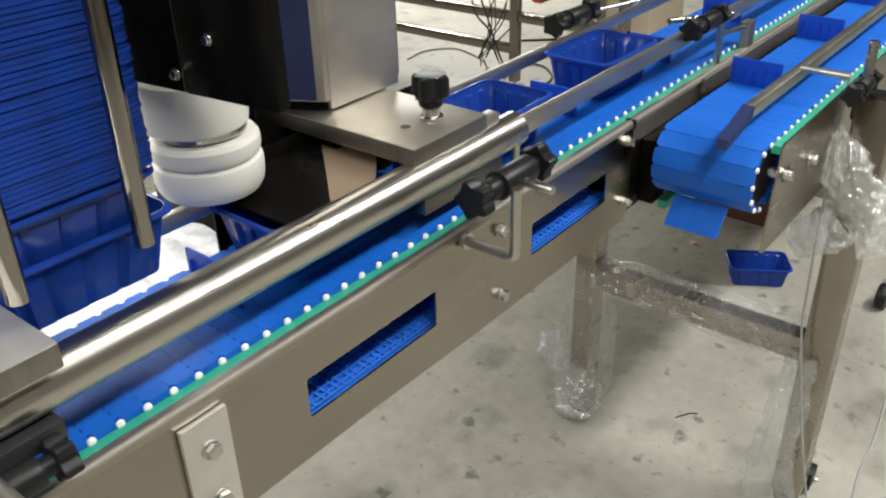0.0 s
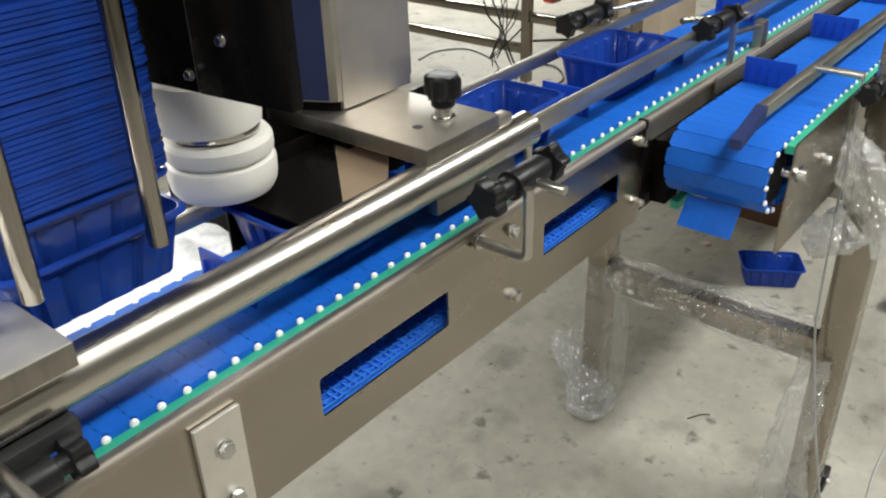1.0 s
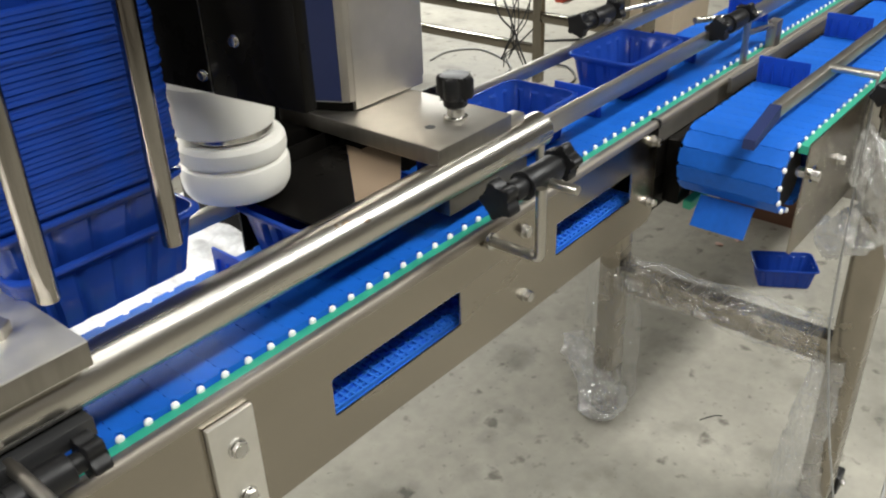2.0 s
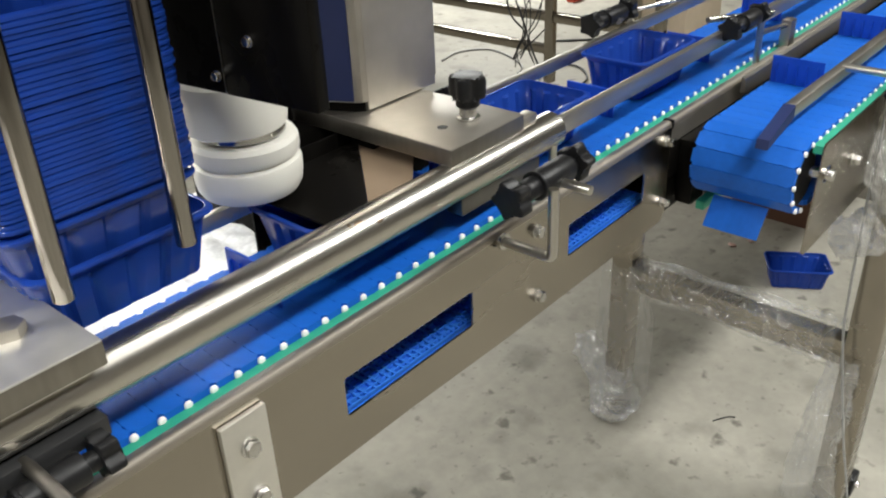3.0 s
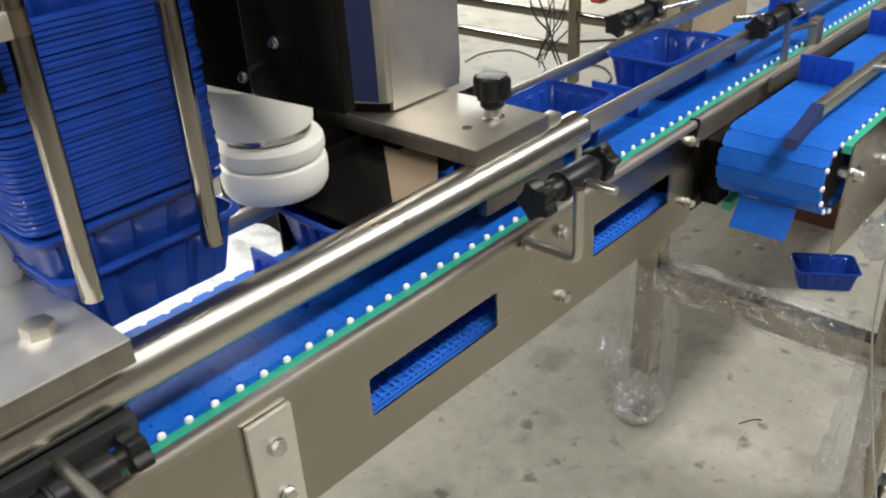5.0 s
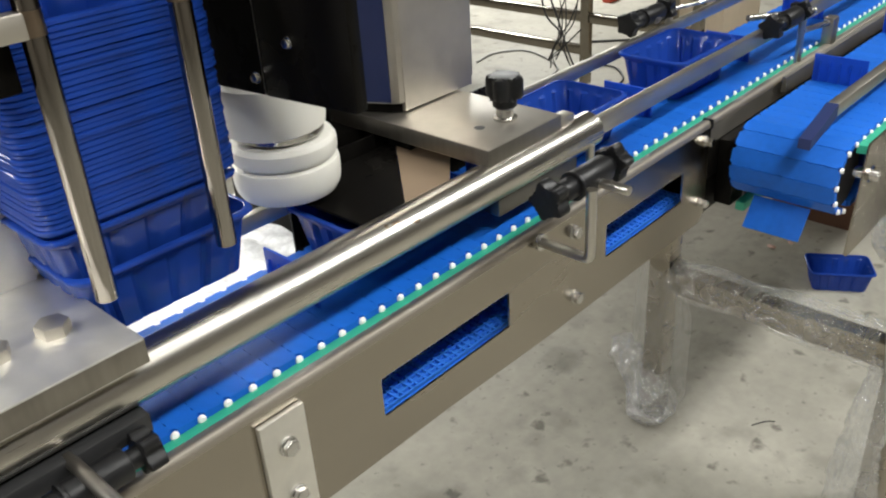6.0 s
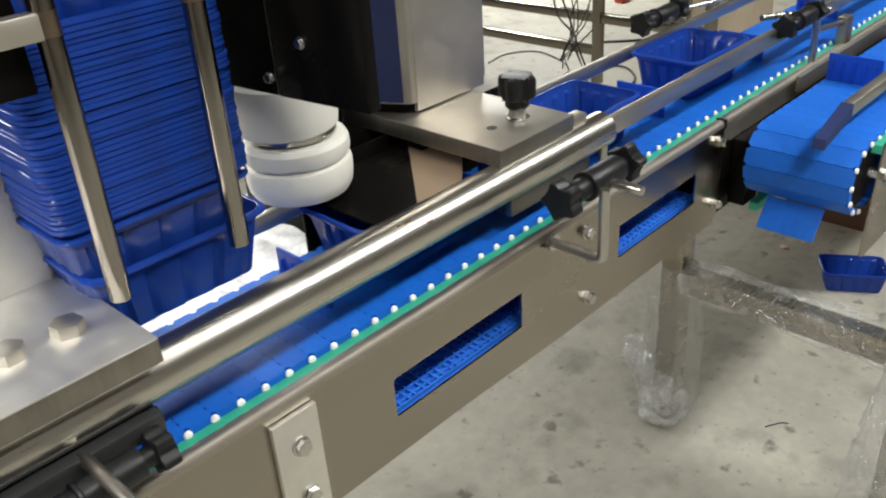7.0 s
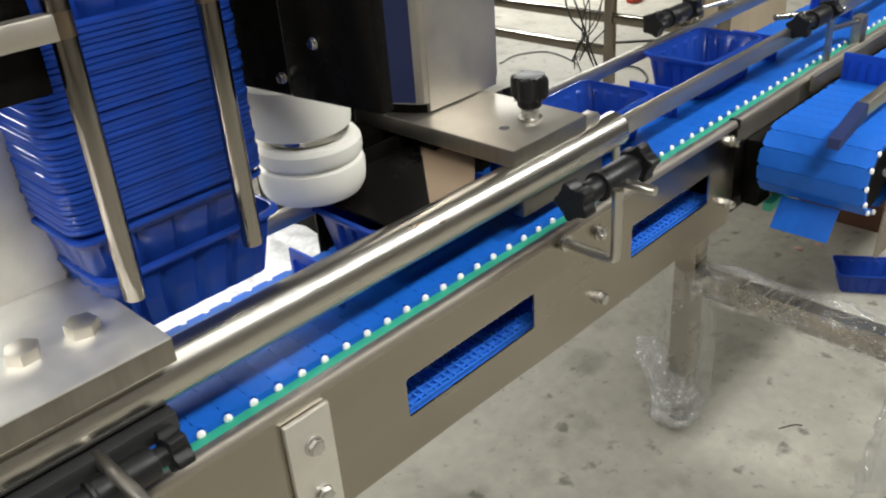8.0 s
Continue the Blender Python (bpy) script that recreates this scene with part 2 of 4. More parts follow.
# ---- the hall ----
def hall():
    floor = part("floor", box(-5, 13, -5, 9, -0.1, 0.0), CONCRETE)
    tagged(floor, "worn grey concrete factory floor with dark stains", "floor", kind="structure")
    for name, a in (("wall_north", (-5, 13, 9, 9.2)), ("wall_south", (-5, 13, -5.2, -5)), ("wall_east", (13, 13.2, -5, 9)), ("wall_west", (-5.2, -5, -5, 9))):
        w = part(name, box(*a, 0, 4.2), WALL)
        tagged(w, "plain light painted wall of the factory hall", "wall", kind="structure")
    c = part("ceiling", box(-5.2, 13.2, -5.2, 9.2, 4.2, 4.3), CEIL)
    tagged(c, "plain pale ceiling of the factory hall", "ceiling", kind="structure")


hall()


def tube_light(x, y, z, w, power, yaw=0):
    t = thing("ceiling_light", "unseen long white tube light in a metal tray", "lamp", "ceiling lights", (x, y, z))
    part("housing", box(-0.8, 0.8, -w / 2 - 0.02, w / 2 + 0.02, 0.03, 0.2, 0.006), CEIL, t)
    part("diffuser", box(-0.78, 0.78, -w / 2, w / 2, 0.0, 0.03, 0.004), glow("lit_diffuser", (1.0, 0.97, 0.9), 1.5), t)
    if z < 3.9:
        for sx in (-0.6, 0.6):
            part("hanger", rod((sx, 0, 0.19), (sx, 0, 4.2 - z), 0.004, 8), STEEL_SHADED, t)
    t.matrix_basis = pose(x, y, z, 0, 0, yaw)
    d = bpy.data.lights.new("unseen_tube_light_glow", "AREA")
    d.shape, d.size, d.size_y, d.energy, d.color = "RECTANGLE", 1.5, w, power, (0.965, 0.97, 0.93)
    o = new("unseen_tube_light_glow", d)
    o.matrix_basis = pose(x, y, z - 0.03, 0, 0, yaw)


# Unseen lamps; the last five are fill lights added to brighten single areas.
for lx, ly, lz, lp, lw, turn in ((2.2, -1.45, 3.0, 84, 0.3, 0), (-0.3, -1.45, 3.0, 48, 0.3, 0), (4.7, -1.45, 3.0, 14, 0.3, 0), (0.9, -0.7, 4, 12, 0.3, 0),
                                 (4.2, 3.2, 1.75, 68, 0.2, 0), (6.0, 4.3, 2.7, 80, 0.2, 0), (-1.4, 0.34, 2.45, 37, 0.2, 0), (0.2, 1.0, 1.5, 14, 0.2, 0), (-3.4, -1.3, 3.1, 34, 0.3, 90)):
    tube_light(lx, ly, lz, lw, lp, turn)


def wall_fill_glow():
    """An unseen glowing band added high in the north wall, as fill light for the floor behind the machines."""
    w = part("window_1", box(1.0, 12.0, 8.96, 8.99, 0.6, 3.6), glow("fill_glow_surface", (0.95, 0.98, 1.0), 0.3))
    tagged(w, "unseen glowing band added to the hall wall as fill light", "window", kind="structure")
    for i in range(12):
        part("glow_band_bar", box(0.97 + i, 1.03 + i, 8.92, 8.955, 0.6, 3.6, 0.004), WALL, w)


wall_fill_glow()


# ---- belts: modules, pins, flights ----
PITCH = 0.0254
BELT_W, BELT_W2 = 0.150, 0.142


def module_mesh(width):
    """One flat-topped belt module: straight hinge edges with short slots, notched ends; x along the belt, y across from 0, top at z = 0."""
    h, gap = PITCH / 2, 0.00008

    def edge(sign, shift):
        pts = [(sign * (h - 0.0034), 0.0), (sign * (h - 0.0034), 0.0022), (sign * (h - gap), 0.0040)]
        y = 0.010 + shift
        while y + 0.006 < width - 0.006:
            pts += [(sign * (h - gap), y), (sign * (h - 0.0009), y + 0.0003), (sign * (h - 0.0009), y + 0.0050), (sign * (h - gap), y + 0.0053)]
            y += 0.0235
        return pts + [(sign * (h - gap), width - 0.004), (sign * (h - 0.0034), width - 0.0022), (sign * (h - 0.0034), width)]
    return prism(edge(1, 0.0) + edge(-1, 0.0105)[::-1], 0.008, Matrix.Translation((0, 0, -0.008)))


MODULE, MODULE_2 = [mesh_of("belt_module", module_mesh(w), BELT) for w in (BELT_W, BELT_W2)]
pin_bm = lathe([(0.0034, 0), (0.0039, 0.0008), (0.0039, 0.0026), (0.0030, 0.0038), (0.0014, 0.0043)], 16)
pin_bm.transform(TO_Y)
PIN_MESH = mesh_of("hinge_pin", pin_bm, PIN, True)


def flight_mesh():
    bm = box(-0.0015, 0.0015, 0.0, 0.078, 0.0, 0.041, 0.0006)
    for i in range(5):
        y = 0.009 + i * 0.015
        box(-0.0048, -0.0012, y - 0.0010, y + 0.0010, 0.001, 0.031, 0.0005, bm)
    return bm


FLIGHT = mesh_of("belt_flight", flight_mesh(), TRAY_BLUE)


tongue_bm = box(-0.0015, 0.0015, 0.0, 0.078, 0.0, 0.047, 0.0006)
for i in range(5):
    box(-0.0032, -0.0012, 0.008 + i * 0.015, 0.0098 + i * 0.015, 0.001, 0.032, 0.0005, tongue_bm)
TONGUE = mesh_of("belt_tongue", tongue_bm, BELT)


def put(name, me, parent, m):
    ob = new(name, me)
    ob.parent = parent
    ob.matrix_basis = m
    return ob


def belt_run(conveyor, xs, y0, module):
    for x in xs:
        mod = put("belt_module", module, conveyor, pose(x, y0, B))
        put("hinge_pin", PIN_MESH, mod, pose(-PITCH / 2, 0.0012, -0.0042))


def lattice(x0, x1, y0, y1, z):
    """The ribbed inner side of the returning belt: bars both ways with gaps between, every other gap wide."""
    bm = bmesh.new()
    x, i = x0, 0
    while x < x1:
        w = 0.0026
        box(x, x + w, y0, y1, z - 0.004, z, 0, bm)
        x += 0.0085 if i % 2 else 0.0125
        i += 1
    y, i = y0, 0
    while y < y1:
        box(x0, x1, y, y + 0.0022, z - 0.0045, z - 0.0005, 0, bm)
        y += 0.0095 if i % 2 else 0.0065
        i += 1
    box(x0, x1, y0, y1, z - 0.0075, z - 0.0065, 0, bm)
    return bm


def rounded_hole(x0, x1, z0, z1, r=0.008, n=5):
    pts = []
    for cx, cz, a0 in ((x1 - r, z1 - r, 0), (x0 + r, z1 - r, 90), (x0 + r, z0 + r, 180), (x1 - r, z0 + r, 270)):
        for i in range(n + 1):
            a = radians(a0 + 90 * i / n)
            pts.append((cx + r * math.cos(a), cz + r * math.sin(a)))
    return pts


def sheet_with_holes(outline, holes, y0, y1):
    """A sheet in the x-z plane between y0 and y1, with openings cut right through."""
    bm = bmesh.new()
    loops = []
    for pts in (outline, *holes):
        vs = [bm.verts.new((x, y0, z)) for x, z in pts]
        loops.append([bm.edges.new((vs[i], vs[(i + 1) % len(vs)])) for i in range(len(vs))])
    bmesh.ops.triangle_fill(bm, edges=[e for lp in loops for e in lp], use_beauty=True)
    ext = bmesh.ops.extrude_face_region(bm, geom=bm.faces[:])
    for v in ext["geom"]:
        if isinstance(v, bmesh.types.BMVert):
            v.co.y = y1
    return bm


def bolt(parent, at, r, h, washer=0.0, turn=None, spin=0.0, material=None, label=""):
    bm = hex_bolt(r, h, washer)
    bm.transform(Matrix.Translation(at) @ (turn or Matrix()) @ Matrix.Rotation(radians(spin), 4, "Z"))
    return part("bolt", bm, material or CHROME, parent, label)


def main_conveyor():
    c = thing("belt_conveyor", "stainless steel conveyor with blue modular belt and green strip", "conveyor", "belt conveyors")
    xe = 0.836
    holes = [rounded_hole(0.193, 0.3855, B - 0.0975, B - 0.0527, 0.0035), rounded_hole(0.576, 0.765, B - 0.0975, B - 0.0527, 0.0035)]
    out = [(-0.6, B - 0.141), (0.1, B - 0.1425), (0.28, B - 0.1440), (0.45, B - 0.1500), (xe - 0.012, B - 0.153), (xe, B - 0.140), (xe, B - 0.0092), (-0.6, B - 0.0092)]
    part("side_panel", sheet_with_holes(out, holes, -0.030, -0.0275), STEEL, c, "brushed steel side panel with two long openings", False)
    # rolled upper edge of the panel
    prof = [(-0.0300, -0.0092), (-0.0298, -0.0060), (-0.0291, -0.0034), (-0.0276, -0.0012), (-0.0255, -0.0002), (-0.0230, 0.0), (-0.0190, -0.0012), (-0.0142, -0.0032),
            (-0.0142, -0.0052), (-0.0200, -0.0034), (-0.0245, -0.0024), (-0.0268, -0.0042), (-0.0275, -0.0092)]
    bm = prism([(y, z) for y, z in prof], xe + 0.6, Matrix(((0, 0, 1, -0.6), (1, 0, 0, 0), (0, 1, 0, B), (0, 0, 0, 1))))
    part("panel_lip", bm, STEEL_LIP, c)
    bm = prism([(y, z) for y, z in prof], 2.4, Matrix(((0, 0, 1, xe + 0.002), (1, 0, 0, 0.001), (0, 1, 0, B - 0.0005), (0, 0, 0, 1))))
    part("panel_lip", bm, STEEL_LIP, c)
    part("side_panel", box(xe + 0.002, xe + 2.4, -0.029, -0.0265, B - 0.036, B - 0.0097), STEEL_PLATE, c)
    # Black strip put in for the shade of the void below the lip.
    part("side_panel", box(xe + 0.002, xe + 2.4, -0.0290, -0.0265, B - 0.090, B - 0.0365), BLACK_AND_SHADE, c)
    part("side_panel", box(-0.6, 3.2, BELT_W + 0.006, BELT_W + 0.0085, B - 0.150, B - 0.012, 0.0008), STEEL, c)
    part("wear_strip", box(-0.6, 3.2, -0.0150, -0.0008, B - 0.014, B - 0.0054, 0.0010), GREEN, c, "green plastic wear strip")
    part("bed_plate", box(-0.6, 3.2, 0.004, BELT_W - 0.004, B - 0.016, B - 0.0095), STEEL_SHADED, c)
    part("return_belt", lattice(-0.1, 0.82, -0.012, BELT_W - 0.002, B - 0.107), BELT_UNDER, c, "underside of the blue belt with open ribs", False)
    part("end_plate", box(xe - 0.03, xe - 0.027, -0.027, BELT_W + 0.006, B - 0.150, B - 0.02), BLACK_AND_SHADE, c)
    n0, n1 = -16, 118
    belt_run(c, [(i + 0.5) * PITCH for i in range(n0, n1)], 0.0, MODULE)
    for x in (0.190, 0.495, 0.800, 1.105, 1.410, 1.715, 2.020):
        f = put("belt_flight", FLIGHT, c, pose(x, 0.044, B))
        f["label"] = "upright blue plastic pusher flight"
    bolt(c, (0.51, -0.030, B - 0.121), 0.0072, 0.008, 0.0085, TO_Y, 10)
    bolt(c, (0.505, -0.030, B - 0.030), 0.0070, 0.008, 0.0085, TO_Y, 25)
    for z in (-0.026, -0.120):
        bolt(c, (0.823, -0.030, B + z), 0.0066, 0.010, 0.0085, TO_Y, 15)
    part("joint_clip", box(xe - 0.001, xe + 0.004, -0.0312, -0.0165, B - 0.012, B + 0.0012, 0.0006), BLACK, c, "black joint clip")
    # strap on the panel
    s = part("mounting_strap", box(0.053, 0.100, -0.0365, -0.0305, B - 0.215, B - 0.016, 0.0012), STEEL_DULL, c, "flat steel mounting strap")
    for x, z, sp in ((0.0770, -0.048, 0), (0.0785, -0.104, 20)):
        bolt(s, (x, -0.0365, B + z), 0.0078, 0.0062, 0.0092, TO_Y, sp)
    return c


def second_conveyor():
    c = thing("belt_conveyor", "stainless steel belt conveyor ending in a rounded blue belt nose", "conveyor", "belt conveyors")
    y0, xn, r = -0.212, 0.868, 0.050
    zc = B - r
    # straight part and the turn round the nose
    xs = [xn + (i + 0.5) * PITCH for i in range(0, 84)]
    belt_run(c, xs, y0, MODULE_2)
    step = PITCH / r
    a = step / 2
    while a < math.pi + 0.1:
        m = Matrix.Translation((xn - r * math.sin(a), y0, zc + r * math.cos(a))) @ Matrix.Rotation(-a, 4, "Y")
        mod = put("belt_module", MODULE_2, c, m)
        put("hinge_pin", PIN_MESH, mod, pose(-PITCH / 2, 0.0012, -0.0042))
        a += step
    for i in range(1, 30):
        m = Matrix.Translation((xn + (i + 0.2) * PITCH, y0, zc - r)) @ Matrix.Rotation(math.pi, 4, "Y")
        put("belt_module", MODULE_2, c, m)
    for x in (1.072, 1.377, 1.682, 1.987):
        f = put("belt_flight", FLIGHT, c, pose(x, y0 + 0.062, B))
        f["label"] = "upright blue plastic pusher flight"
    f = put("belt_flight", TONGUE, c, pose(0.842, y0 + 0.034, B - 0.096, 0, 218, 0))
    f["label"] = "blue plastic pusher flight hanging below the nose"
    # side sheets
    def sheet(y, t):
        o = [(0.849, -0.152), (0.858, -0.158), (3.0, -0.158), (3.0, 0.0005), (0.870, 0.0005), (0.867, -0.003)]
        return sheet_with_holes([(x, B + z) for x, z in o], [rounded_hole(0.885, 0.910, B - 0.062, B - 0.040, 0.006)] if y < -0.2 else [], y, y + t)
    part("side_panel", sheet(-0.2290, 0.0025), STEEL, c, "steel side sheet with a slotted shaft hole", False)
    part("side_panel", box(0.900, 3.0, -0.0605, -0.058, B - 0.15, B - 0.012), STEEL_SHADED, c)
    # green strip bending over the nose
    pts = [(0.868, -0.0036), (0.900, -0.0034), (3.0, -0.0033)]
    bm = bmesh.new()
    lo = [(x, z - 0.011) for x, z in pts]
    prism([(x, z) for x, z in pts] + lo[::-1], 0.013, Matrix(((1, 0, 0, 0), (0, 0, 1, -0.2262), (0, 1, 0, B), (0, 0, 0, 1))), bm)
    part("wear_strip", bm, GREEN, c, "green plastic wear strip", False)
    part("return_guide", box(0.872, 1.30, -0.0745, -0.0610, B - 0.142, B - 0.128, 0.0015), GREEN, c, "green plastic return guide under the nose")
    part("drum", rod((xn, y0 + 0.004, zc), (xn, y0 + BELT_W2 - 0.004, zc), r - 0.011, 28), BLACK, c, "dark nose drum")
    part("nose_shaft", rod((xn + 0.028, -0.239, zc - 0.002), (xn + 0.028, -0.04, zc - 0.002), 0.0082, 20, None, 0.001), CHROME, c)
    part("shaft_block", box(xn - 0.005, xn + 0.075, -0.0575, -0.0305, B - 0.135, B - 0.035, 0.003), BLACK_AND_SHADE, c, "black bearing block between the conveyors")
    part("drive_cover", box(0.842, 1.20, -0.0260, 0.10, B - 0.148, B - 0.062, 0.004), BLACK_AND_SHADE, c)
    bolt(c, (1.005, -0.229, B - 0.068), 0.0075, 0.010, 0.010, TO_Y, 10)
    # sloped steel angle between the two belts
    o = [(-0.036, 0.001), (-0.0305, 0.003), (-0.0300, -0.022), (-0.038, -0.020)]
    part("gap_cover", prism(o, 2.0, Matrix(((0, 0, 1, 1.045), (1, 0, 0, -0.008), (0, 1, 0, B + 0.004), (0, 0, 0, 1)))), STEEL_RAIL, c, "narrow steel cover strip", False)
    return c


def guide_clamp(x, y, z, scale=1.0, name="rail_clamp", label="black plastic rail clamp with two star knobs", spin=12):
    """A clamp body along x with a star knob at each end."""
    t = thing(name, label, "clamp", "rail clamps", (x, y, z))
    k = scale
    bm = bmesh.new()
    rod((-0.018 * k, 0, 0), (0.036 * k, 0, 0), 0.0150 * k, 32, bm, 0.0015)
    rod((0.036 * k, 0, 0), (0.050 * k, 0, 0), 0.0095 * k, 28, bm)
    rod((-0.050 * k, 0, 0), (-0.018 * k, 0, 0), 0.0118 * k, 28, bm, 0.0015)
    part("clamp_body", bm, BLACK, t)
    part("collar", rod((-0.022 * k, 0, 0), (-0.018 * k, 0, 0), 0.0160 * k, 32, None, 0.0008), BLACK, t)
    for x0, x1, sp in ((-0.068, -0.050, spin), (0.047, 0.064, spin + 30)):
        bm = prism(star(0.0215 * k, 5, 0.36), (x1 - x0) * k, Matrix.Translation((x0 * k, 0, 0)) @ TO_X @ Matrix.Rotation(radians(sp), 4, "Z"), None, 0.0022 * k)
        part("star_knob", bm, BLACK, t)
    return t


def rails_and_clamps():
    # near rail, from the pipe to the far end
    g = thing("guide_rail", "flat stainless steel guide rail above the belt edge", "rail", "guide rails")
    part("rail_bar", box(0.560, 1.125, -0.002, 0.008, B + 0.050, B + 0.074, 0.002), STEEL_RAIL, g)
    part("rail_bar", box(1.128, 2.8, -0.002, 0.008, B + 0.050, B + 0.074, 0.002), STEEL_RAIL, g)
    part("support_rod", rod((0.566, -0.010, B - 0.004), (0.566, -0.010, B + 0.052), 0.0052), STEEL_RAIL, g)
    # far rail
    g = thing("guide_rail", "flat stainless steel guide rail behind the belt", "rail", "guide rails")
    part("rail_bar", box(0.18, 2.8, 0.150, 0.160, B + 0.046, B + 0.064, 0.0015), STEEL_RAIL, g)
    part("support_rod", rod((1.06, 0.168, B - 0.1), (1.06, 0.168, B + 0.10), 0.006), STEEL_RAIL, g)
    part("support_rod", rod((1.06, 0.168, B + 0.056), (1.06, 0.155, B + 0.056), 0.005), STEEL_RAIL, g)
    # rail of the second conveyor with its dipped end
    g = thing("guide_rail", "stainless steel guide rail with a dipped end over the second belt", "rail", "guide rails")
    part("rail_bar", box(0.860, 2.8, -0.185, -0.171, B + 0.030, B + 0.048, 0.0015), STEEL_RAIL, g)
    # Rail tip piece added; its dark blue reflection is painted as plain navy.
    o = [(0.778, 0.0128), (0.858, 0.030), (0.858, 0.048), (0.781, 0.0250)]
    part("dipped_end", prism(o, 0.0155, Matrix(((1, 0, 0, 0), (0, 0, 1, -0.1858), (0, 1, 0, B), (0, 0, 0, 1)))), NAVY_REFLECTION, g, "sloped rail end with a navy reflection in its colour", False)
    part("cross_rod", rod((1.053, -0.250, B + 0.046), (1.053, -0.180, B + 0.046), 0.0055), STEEL_RAIL, g)
    # clamp on the main panel, on its bent rod
    c = guide_clamp(0.457, -0.075, B + 0.066)
    part("pin", rod((0.010, -0.048, -0.004), (0.010, 0.010, -0.004), 0.0052, 20, None, 0.0008), STEEL_PIPE, c)
    bend = [(-0.022, 0.045, -0.077), (-0.022, 0.0, -0.077), (-0.022, -0.016, -0.077), (-0.022, -0.0225, -0.0745), (-0.022, -0.024, -0.068), (-0.022, -0.024, -0.05), (-0.022, -0.024, 0.004)]
    part("bent_rod", tube(curve_points(bend, 5), 0.0056, 16), STEEL_PIPE, c, "bent round steel rod")
    part("washer", rod((-0.022, 0.041, -0.077), (-0.022, 0.037, -0.077), 0.0095, 24), CHROME, c)
    # the same clamp at the other end of the pipe
    c = guide_clamp(-0.084, -0.036, B + 0.028, 0.84, spin=40)
    part("pin", rod((0.001, -0.055, 0.012), (0.001, 0.024, 0.012), 0.0052, 20, None, 0.0008), STEEL_SHADED, c)
    # clamp at the end of the near rail
    c = guide_clamp(1.100, -0.012, B + 0.078, 0.92, spin=25)
    part("pin", rod((-0.03, 0.05, 0.001), (0.10, -0.004, -0.008), 0.005), STEEL_PIPE, c)
    part("upright_rod", rod((0.048, -0.006, -0.100), (0.048, -0.006, 0.0), 0.0055), STEEL_PIPE, c)
    part("block", box(0.165, 0.19, -0.014, 0.004, -0.086, -0.035, 0.002), STEEL_SHADED, c)
    part("cross_rod", rod((0.05, -0.004, -0.03), (0.175, -0.004, -0.045), 0.0045), STEEL_PIPE, c)
    # clamp behind the far rail
    c = guide_clamp(1.0, 0.172, B + 0.082, 0.95, spin=50)
    part("pin", rod((0.0, -0.014, -0.006), (0.06, 0.004, -0.006), 0.005), STEEL_PIPE, c)
    part("long_rod", rod((0.06, 0.0, -0.004), (0.40, -0.14, 0.012), 0.0035), STEEL_PIPE, c)
    # clamp beside the second conveyor
    c = guide_clamp(1.130, -0.252, B + 0.010, 0.8, spin=5)
    part("upright_rod", rod((0.03, 0.003, -0.125), (0.03, 0.003, 0.062), 0.0075, 20, None, 0.001), STEEL_PIPE, c)
    part("rod_collar", rod((0.03, 0.003, -0.06), (0.03, 0.003, -0.03), 0.012, 24, None, 0.001), CHROME, c)


# ---- trays ----
TRAY_L, TRAY_W, TRAY_H = 0.168, 0.114, 0.062


def outline(lx, ly, r, n=120, flute=0.0):
    """A rounded rectangle as n points at even lengths, with shallow upright flutes."""
    hx, hy = lx / 2 - r, ly / 2 - r
    per = 4 * hx + 4 * hy + 2 * math.pi * r
    out = []
    for i in range(n):
        s = per * i / n
        segs = (("x", 2 * hx, (-hx, -hy - r), (1, 0), (0, -1)), ("c", math.pi * r / 2, (hx, -hy), -90, None),
                ("y", 2 * hy, (hx + r, -hy), (0, 1), (1, 0)), ("c", math.pi * r / 2, (hx, hy), 0, None),
                ("x", 2 * hx, (hx, hy + r), (-1, 0), (0, 1)), ("c", math.pi * r / 2, (-hx, hy), 90, None),
                ("y", 2 * hy, (-hx - r, hy), (0, -1), (-1, 0)), ("c", math.pi * r / 2, (-hx, -hy), 180, None))
        for kind, ln, p, d, nn in segs:
            if s <= ln:
                break
            s -= ln
        if kind == "c":
            a = radians(d) + s / r
            out.append((p[0] + r * math.cos(a), p[1] + r * math.sin(a)))
        else:
            cells = 4 if kind == "x" else 3
            u = (s / ln * cells) % 1.0
            off = -flute if u < 0.14 or u > 0.86 else 0.0
            out.append((p[0] + d[0] * s + nn[0] * off, p[1] + d[1] * s + nn[1] * off))
    return out


def ring_shell(levels, close_first=False, close_last=False, n=120):
    bm = bmesh.new()
    rings = [[bm.verts.new((x, y, z)) for x, y in outline(lx, ly, r, n, fl)] for lx, ly, r, z, fl in levels]
    for a, b in zip(rings, rings[1:]):
        for i in range(n):
            bm.faces.new((a[i], a[(i + 1) % n], b[(i + 1) % n], b[i]))
    if close_first:
        bm.faces.new(rings[0][::-1])
    if close_last:
        bm.faces.new(rings[-1])
    return bm


